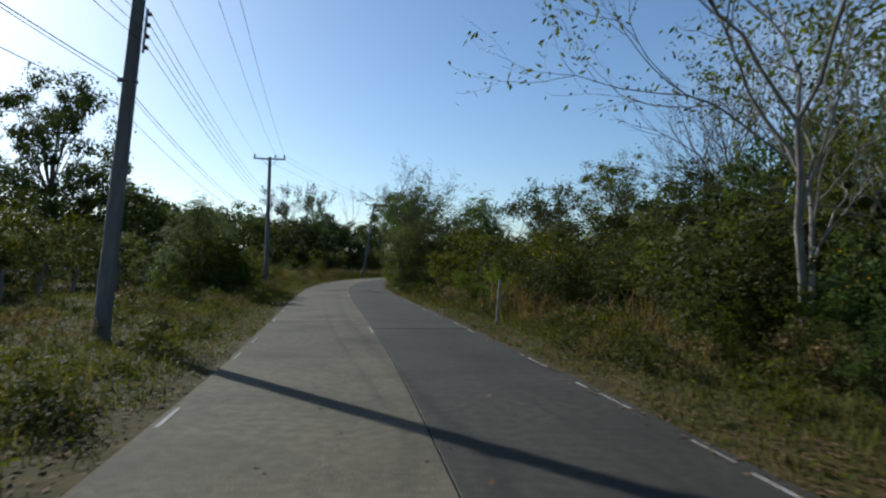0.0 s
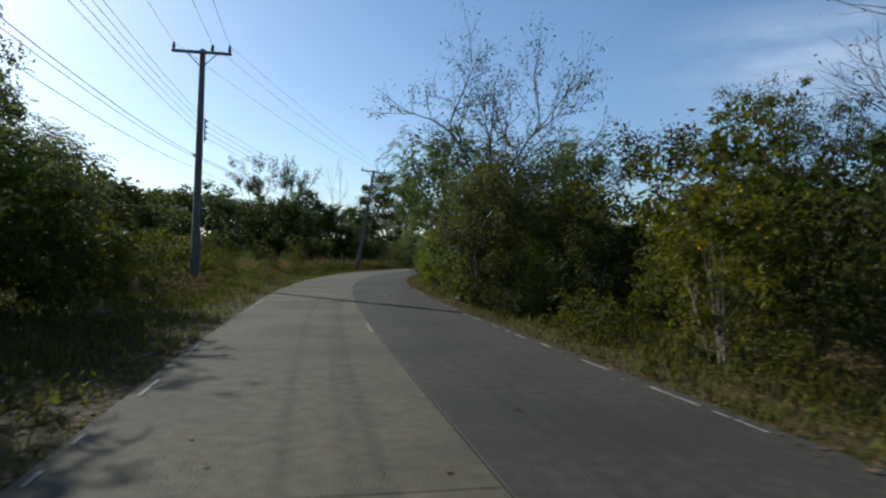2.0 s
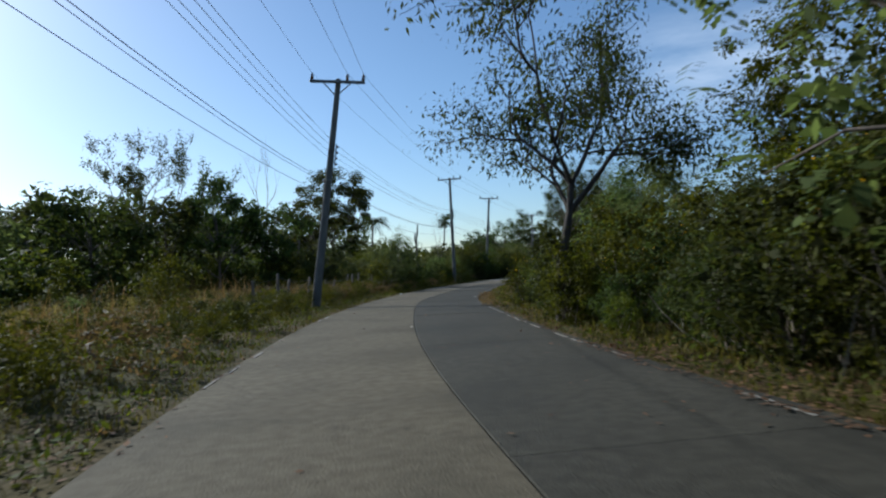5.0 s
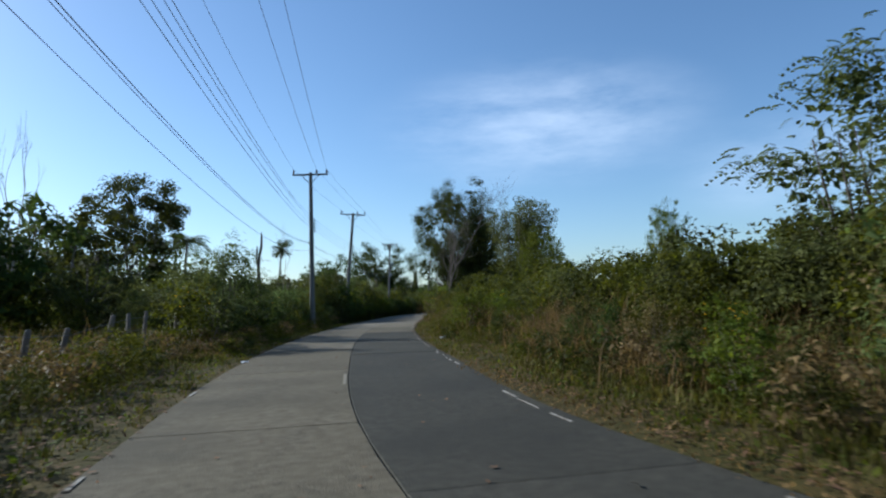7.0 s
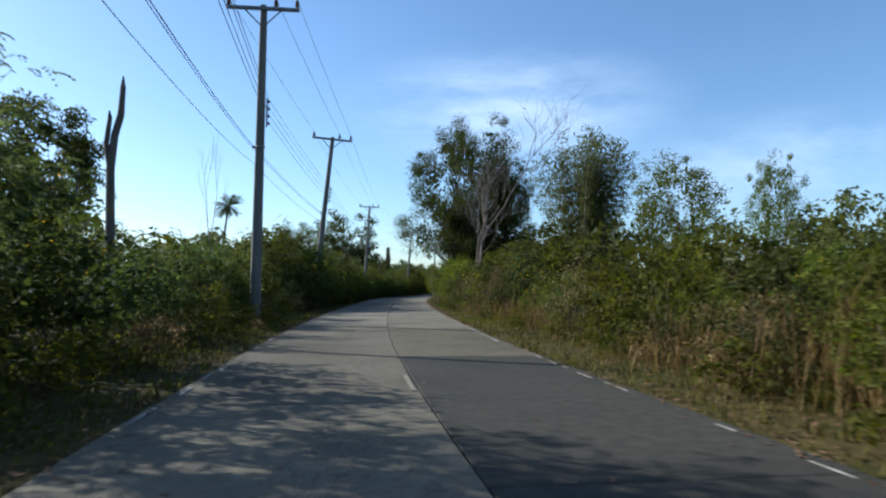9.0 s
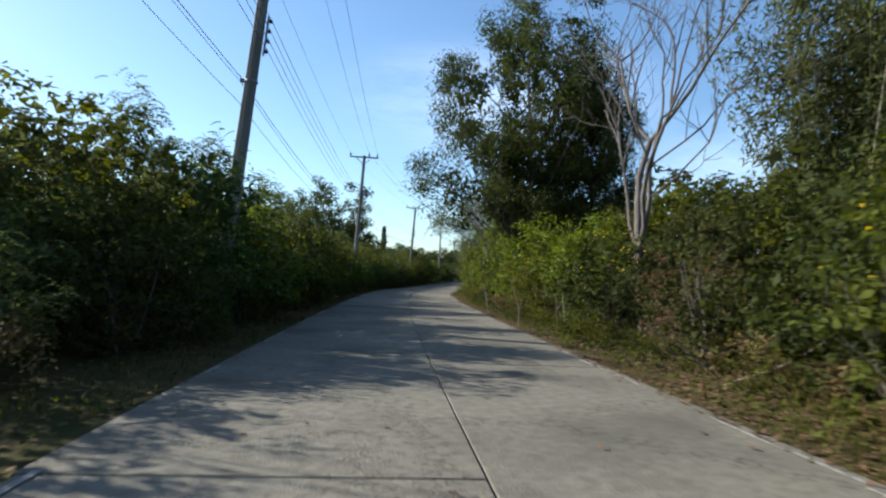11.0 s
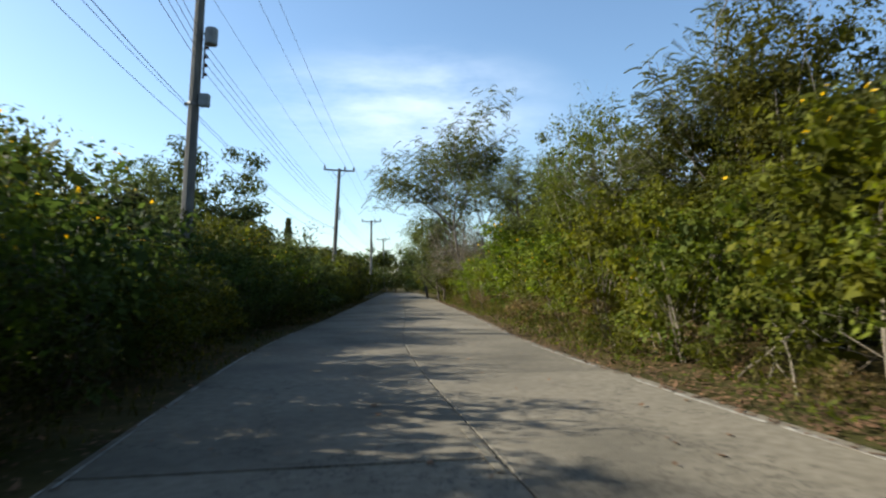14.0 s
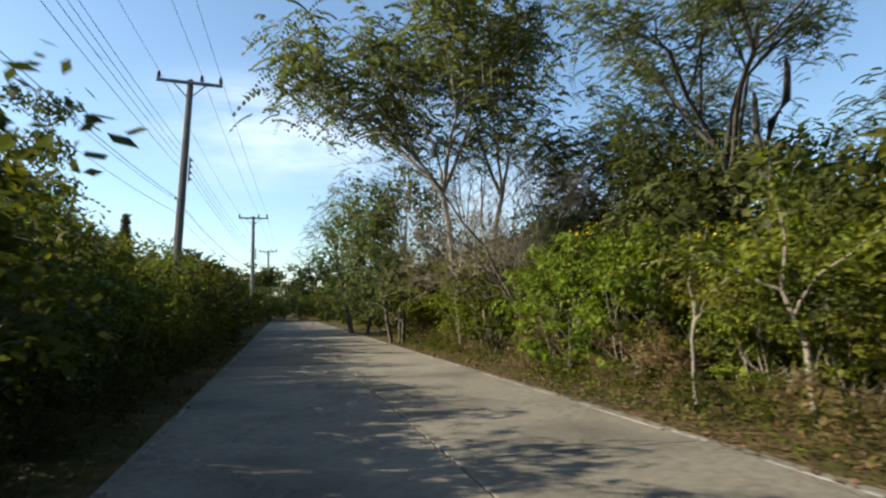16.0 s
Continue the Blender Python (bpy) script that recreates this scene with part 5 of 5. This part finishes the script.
# ---- grass, litter and small things ----
def blades(name, label, category, spots, per, height, mat, seed, width=0.012, spread=0.10):
    """Grass: bowed blades in tufts, all one sheet."""
    rng = np.random.default_rng(seed)
    x, y, hs = np.repeat(spots[:, 0], per), np.repeat(spots[:, 1], per), np.repeat(spots[:, 2], per)
    n = len(x)
    z = np.repeat(lie(spots[:, 0], spots[:, 1]), per)
    at = np.stack([x + rng.normal(size=n) * spread, y + rng.normal(size=n) * spread, z - 0.02], -1)
    a = rng.uniform(0, 6.28, n)
    out = np.stack([np.cos(a), np.sin(a), np.zeros(n)], -1) * rng.uniform(0.1, 0.8, (n, 1))
    side = np.stack([-np.sin(a), np.cos(a), np.zeros(n)], -1)
    h = (height * hs * rng.uniform(0.5, 1.15, n))[:, None]
    w = width * rng.uniform(0.6, 1.4, (n, 1))
    mid = at + out * h * 0.35 + np.array([0, 0, 0.6]) * h
    tip = at + out * h + np.array([0, 0, 1.0]) * h * rng.uniform(0.75, 1.0, (n, 1))
    v = np.stack([at - side * w, at + side * w, mid + side * w * 0.8, mid - side * w * 0.8, tip], 1).reshape(-1, 3)
    i = np.arange(n)[:, None] * 5
    faces = (i + np.array([[0, 1, 2, 3]])).tolist() + (i + np.array([[3, 2, 4]])).tolist()
    return tagged(put(name, mesh_from(name, v, faces, mat)), label, category, kind="stuff")


def scatter(n, s0, s1, d0, d1, seed, clump=0.0):
    rng = np.random.default_rng(seed)
    s, d = rng.uniform(s0, s1, n), rng.uniform(d0, d1, n)
    if clump:
        keep = np.sin(s * 1.3 + 2 * np.sin(d * 0.9)) + np.sin(s * 0.37 - d * 1.1) + rng.normal(size=n) * 0.6 > clump - 1
        s, d = s[keep], d[keep]
    x, y, _, _ = beside(s, d)
    return np.stack([x, y, rng.uniform(0.6, 1.2, len(x))], -1)


def make_grass():
    verge = np.concatenate([scatter(6500, -12, 125, -4.2, -1.82, 1, -0.6), scatter(1500, 125, 215, -3.0, -1.82, 35, 0.6), scatter(8500, -12, 128, 3.6, 6.2, 2, -0.7), scatter(500, 120, 215, 3.9, 5.2, 3, 0.9)])
    blades("verge_grass", "short patchy green and straw grass on the verges", "grass", verge, 6, 0.15, M["grass_green"], 4, width=0.009)
    field = np.concatenate([scatter(7500, -12, 60, -13, -2.6, 5, -0.5), scatter(2600, 60, 125, -16, -3.4, 6, 0.3), scatter(3200, -12, 44, 4.8, 11, 7, 0.0)])
    blades("field_grass", "knee-high green and yellow weeds beside the road", "grass", field, 8, 0.30, M["grass_green"], 8, width=0.011, spread=0.18)
    far = np.concatenate([scatter(3600, 58, 128, -34, -13, 36, 0.0), scatter(1500, -10, 60, -34, -12, 37, 0.0)])
    blades("far_field_grass", "pale olive grass of the open field", "grass", far, 6, 0.55, M["grass_field"], 38, width=0.035, spread=0.5)
    foot = np.concatenate([scatter(1500, 24, 90, 4.3, 5.6, 31, 0.1), scatter(500, 118, 212, 4.6, 5.8, 32, 0.8), scatter(500, 94, 120, -3.9, -2.6, 33, 0.6)])
    foot[:, 2] *= 0.8
    blades("hedge_weeds", "low dark weeds at the foot of the shrubs", "grass", foot, 7, 0.30, M["grass_green"], 34, width=0.016, spread=0.16)
    dry = np.concatenate([scatter(1300, 81, 108, 5.2, 9.4, 9, 1.25), scatter(200, 12, 24, 5.6, 8.0, 10, 1.1), scatter(300, 104, 130, 5.2, 7, 11, 0.8), scatter(500, 62, 100, -9, -5.0, 12, 0.9)])
    lump = np.sin(dry[:, 0] * 1.1 + 1.7 * np.sin(dry[:, 1] * 0.8)) + np.sin(dry[:, 1] * 1.9 - dry[:, 0] * 0.6)
    dry[:, 2] *= 0.66 + 0.32 * lump
    blades("dry_grass", "tall dry straw-coloured grass in clumps", "grass", dry, 18, 1.3, M["grass_dry"], 13, width=0.008, spread=0.36)
    reeds = scatter(150, 176, 205, -5.6, -4.4, 14)
    blades("reed_grass", "pale tall reed grass over the thicket", "grass", reeds, 14, 2.9, M["grass_field"], 15, width=0.010, spread=0.3)


make_grass()


def make_litter():
    rng = np.random.default_rng(6)
    sp = np.concatenate([scatter(7000, 36, 66, 3.3, 5.2, 16), scatter(26000, 118, 205, 3.4, 5.4, 17), scatter(9000, 60, 215, -3.4, -1.6, 18), scatter(3500, -5, 60, -3.2, -1.7, 19), scatter(3000, -5, 36, 3.3, 4.8, 20), scatter(7000, 64, 118, 3.4, 6.0, 22), scatter(900, -5, 200, -1.7, 3.5, 21)])
    d = off_line(sp[:, 0], sp[:, 1])
    on = (d > ROAD_L) & (d < ROAD_R)
    z = np.where(on, 0.012, lie(sp[:, 0], sp[:, 1]) + 0.02)
    at = np.stack([sp[:, 0], sp[:, 1], z + rng.uniform(0, 0.02, len(z)) * ~on], -1)
    me = leaf_mesh("leaf_litter", at, rng, 0.08, M["litter"], 0.55, 0.0, flat=0.86)
    tagged(put("leaf_litter", me), "brown fallen leaves along the road edges", "leaf litter", kind="stuff")


make_litter()


def make_ground_weeds():
    """Small leaves close to the soil: creeping weeds in drifts."""
    rng = np.random.default_rng(44)
    for name, label, sp, mat in (
        ("creeping_weeds", "dull green creeping weeds over the soil", np.concatenate([scatter(34000, -8, 62, -10, -1.9, 51, -0.9), scatter(24000, 60, 128, -8, -1.9, 52, -0.9), scatter(20000, -8, 100, 3.7, 8.0, 53, -0.5), scatter(16000, 118, 205, 3.8, 5.8, 57, -0.1)]), M["leaf_green"]),
        ("dry_weeds", "straw-brown withered weeds over the soil", np.concatenate([scatter(14000, -8, 126, -9, -1.9, 54, -0.4), scatter(1500, 77, 90, 3.1, 3.8, 58), scatter(14000, -8, 126, 3.65, 8.0, 55, -0.6)]), M["grass_dry"]),
    ):
        n = len(sp)
        at = np.stack([sp[:, 0], sp[:, 1], lie(sp[:, 0], sp[:, 1]) + rng.uniform(0.01, 0.13, n) * sp[:, 2]], -1)
        tagged(put(name, leaf_mesh(name, at, rng, 0.085 if name == "creeping_weeds" else 0.06, mat, 0.45, -0.1, flat=0.55)), label, "weeds", kind="stuff")


make_ground_weeds()


def make_sticks():
    """Fallen twigs and bare saplings under the shrubs."""
    rng = np.random.default_rng(12)
    lines = []
    for s0, s1, d0, d1, n in ((38, 66, 4.4, 6.0, 45), (122, 205, 4.5, 6.2, 120), (62, 80, 4.5, 6, 20)):
        for _ in range(n):
            x, y, _, _ = beside(rng.uniform(s0, s1), rng.uniform(d0, d1))
            z = float(lie(x, y)[0])
            up = rng.uniform(0.0, 1.6)
            lines.append(limb((float(x), float(y), z - 0.05), (rng.normal(), rng.normal(), up), rng.uniform(0.5, 1.7), 0.014, 0.005, rng, bend=0.3, steps=4))
    v, f = tubes(lines, 4)
    tagged(put("dry_sticks", mesh_from("dry_sticks", v, f, M["bark_pale"])), "pale dry twigs and bare stems under the shrubs", "twigs", kind="stuff")


make_sticks()


def make_post(x, y, height, name, label, mat, lean, turn, size=0.09, round_post=False):
    bm = bmesh.new()
    if round_post:
        lathe(bm, [(size * 0.55, -0.3), (size * 0.52, height * 0.5), (size * 0.45, height - 0.02), (size * 0.3, height)], 7)
    else:
        box(bm, (size, size, height + 0.3), Matrix.Translation((0, 0, (height - 0.3) / 2)), 0.012)
    me = bpy.data.meshes.new(name)
    bm.to_mesh(me)
    bm.free()
    me.materials.append(mat)
    ob = tagged(put(name, me), label, "post")
    ob.matrix_world = pose(x, y, float(lie(x, y)[0]), 0, lean, turn)
    return ob


make_post(1.95, 18.55, 1.30, "marker_post", "leaning white-painted concrete marker post in the grass", M["white_post"], 3.5, 5, 0.08)


def make_fence(stretch, d, step, seed):
    """Rough wooden posts with three strands of wire."""
    rng = random.Random(seed)
    root = tagged(new("fence"), "old field fence of leaning wooden posts and wire", "fence")
    tops = []
    s0, s1 = stretch
    s = s0
    while s < s1:
        x, y, hx, hy = (float(q) for q in beside(s, d + rng.uniform(-0.2, 0.2)))
        h = rng.uniform(1.15, 1.5)
        bm = bmesh.new()
        lathe(bm, [(0.07, -0.3), (0.065, h * 0.5), (0.055, h - 0.03), (0.035, h)], 7)
        post = part("fence_post", bm, M["wood_post"], root)
        m = pose(x, y, float(lie(x, y)[0]), rng.uniform(-6, 6), rng.uniform(-2, 12), rng.uniform(0, 30))
        post.matrix_basis = m
        tops.append((m, h))
        s += step * rng.uniform(0.8, 1.2)
    for k in (0.35, 0.62, 0.88):
        line = [(*(m @ Vector((0.06, 0, h * k))), 0.004) for m, h in tops]
        v, f = tubes([line], 4)
        put("wire", mesh_from("wire", v, f, M["steel"]), root, "thin rusty wire strand")


make_fence((4, 46), -10.5, 2.6, 3)
make_fence((80, 104), -5.1, 2.2, 4)


def make_stump(x, y, turn, mat, hook=1.0):
    """A snapped trunk with a forked, jagged top."""
    trunk = [(0, 0, -0.1, 0.11), (0.06, 0, 1.9, 0.095), (0.0, 0.05, 3.6, 0.085), (0.22 * hook, 0.02, 4.3, 0.075), (0.62 * hook, 0.0, 4.75, 0.07), (0.70 * hook, 0.0, 5.35, 0.055), (0.68 * hook, 0.02, 5.6, 0.012)]
    fork = [(0.02, 0.04, 3.5, 0.07), (-0.10, 0.08, 4.1, 0.055), (-0.05, 0.1, 4.7, 0.045), (-0.07, 0.1, 4.85, 0.010)]
    root = tagged(new("dead_tree"), "broken dead tree trunk with a forked top", "dead tree")
    for name, line in (("trunk", trunk), ("broken_limb", fork)):
        v, f = tubes([line], 8)
        put(name, mesh_from(name, v, f, mat, smooth=True), root)
    root.matrix_world = pose(x, y, float(lie(x, y)[0]), 0, 0, turn)


make_stump(-4.6, 111.8, 0, M["bark_grey"], hook=0.25)
make_stump(38.75, 175.5, -20, M["bark_dark"])


def make_dead_sapling(x, y, turn):
    """A bare knee-high sapling that forks low, with one long whip."""
    root = tagged(new("dead_sapling"), "bare pale forked sapling at the edge of low weeds", "sapling")
    for name, line in (
        ("stem", [(0, 0, -0.08, 0.026), (0.01, 0.01, 0.25, 0.023), (0.0, 0.0, 0.48, 0.020)]),
        ("limb", [(0.0, 0.0, 0.44, 0.016), (-0.07, 0.02, 0.68, 0.011), (-0.18, 0.03, 0.98, 0.007), (-0.25, 0.05, 1.22, 0.003)]),
        ("limb", [(0.0, 0.0, 0.46, 0.016), (0.12, 0.02, 0.52, 0.013), (0.22, 0.02, 0.62, 0.010), (0.27, 0.0, 0.76, 0.004)]),
        ("limb", [(0.0, 0.0, 0.47, 0.013), (0.05, 0.03, 0.60, 0.009), (0.06, 0.05, 0.72, 0.004)]),
    ):
        v, f = tubes([line], 6)
        put(name, mesh_from(name, v, f, M["bark_pale"], smooth=True), root)
    root.matrix_world = pose(x, y, float(lie(x, y)[0]), 0, 0, turn)


make_dead_sapling(13.25, 133.55, -35)


def make_rag(x, y, size, name, label, seed):
    """A crumpled piece of white plastic."""
    rng = np.random.default_rng(seed)
    bm = bmesh.new()
    bmesh.ops.create_icosphere(bm, subdivisions=2, radius=size)
    for v in bm.verts:
        v.co *= rng.uniform(0.6, 1.15)
        v.co.z *= 0.55
        v.co.x *= 1.5
    me = bpy.data.meshes.new(name)
    bm.to_mesh(me)
    bm.free()
    me.materials.append(M["plastic"])
    ob = tagged(put(name, me), label, "litter")
    ob.location = (x, y, float(lie(x, y)[0]) + size * 0.45)


for s, d, h, key in ((66.6, 4.3, 0.8, "green1"), (67.6, 4.5, 1.1, "dark0"), (69.6, 4.2, 1.7, "green3"), (70.6, 4.3, 2.2, "dark2"), (69.0, 5.3, 2.6, "green0")):
    x, y, _, _ = beside(s, d)
    plant(key, float(x), float(y), h, "shrub", "leafy shrub growing round the foot of a dark trunk", "shrub", "roadside scrub")
plant("lime0", 10.15, 141.5, 1.35, "shrub", "small bright green sprout at the road edge", "shrub", wide=0.55)
make_rag(1.06, 98.9, 0.09, "plastic_scrap", "crumpled white plastic scrap on the verge", 1)
make_rag(-6.95, 92.6, 0.075, "plastic_bag", "crumpled white plastic bag at the road edge", 2)
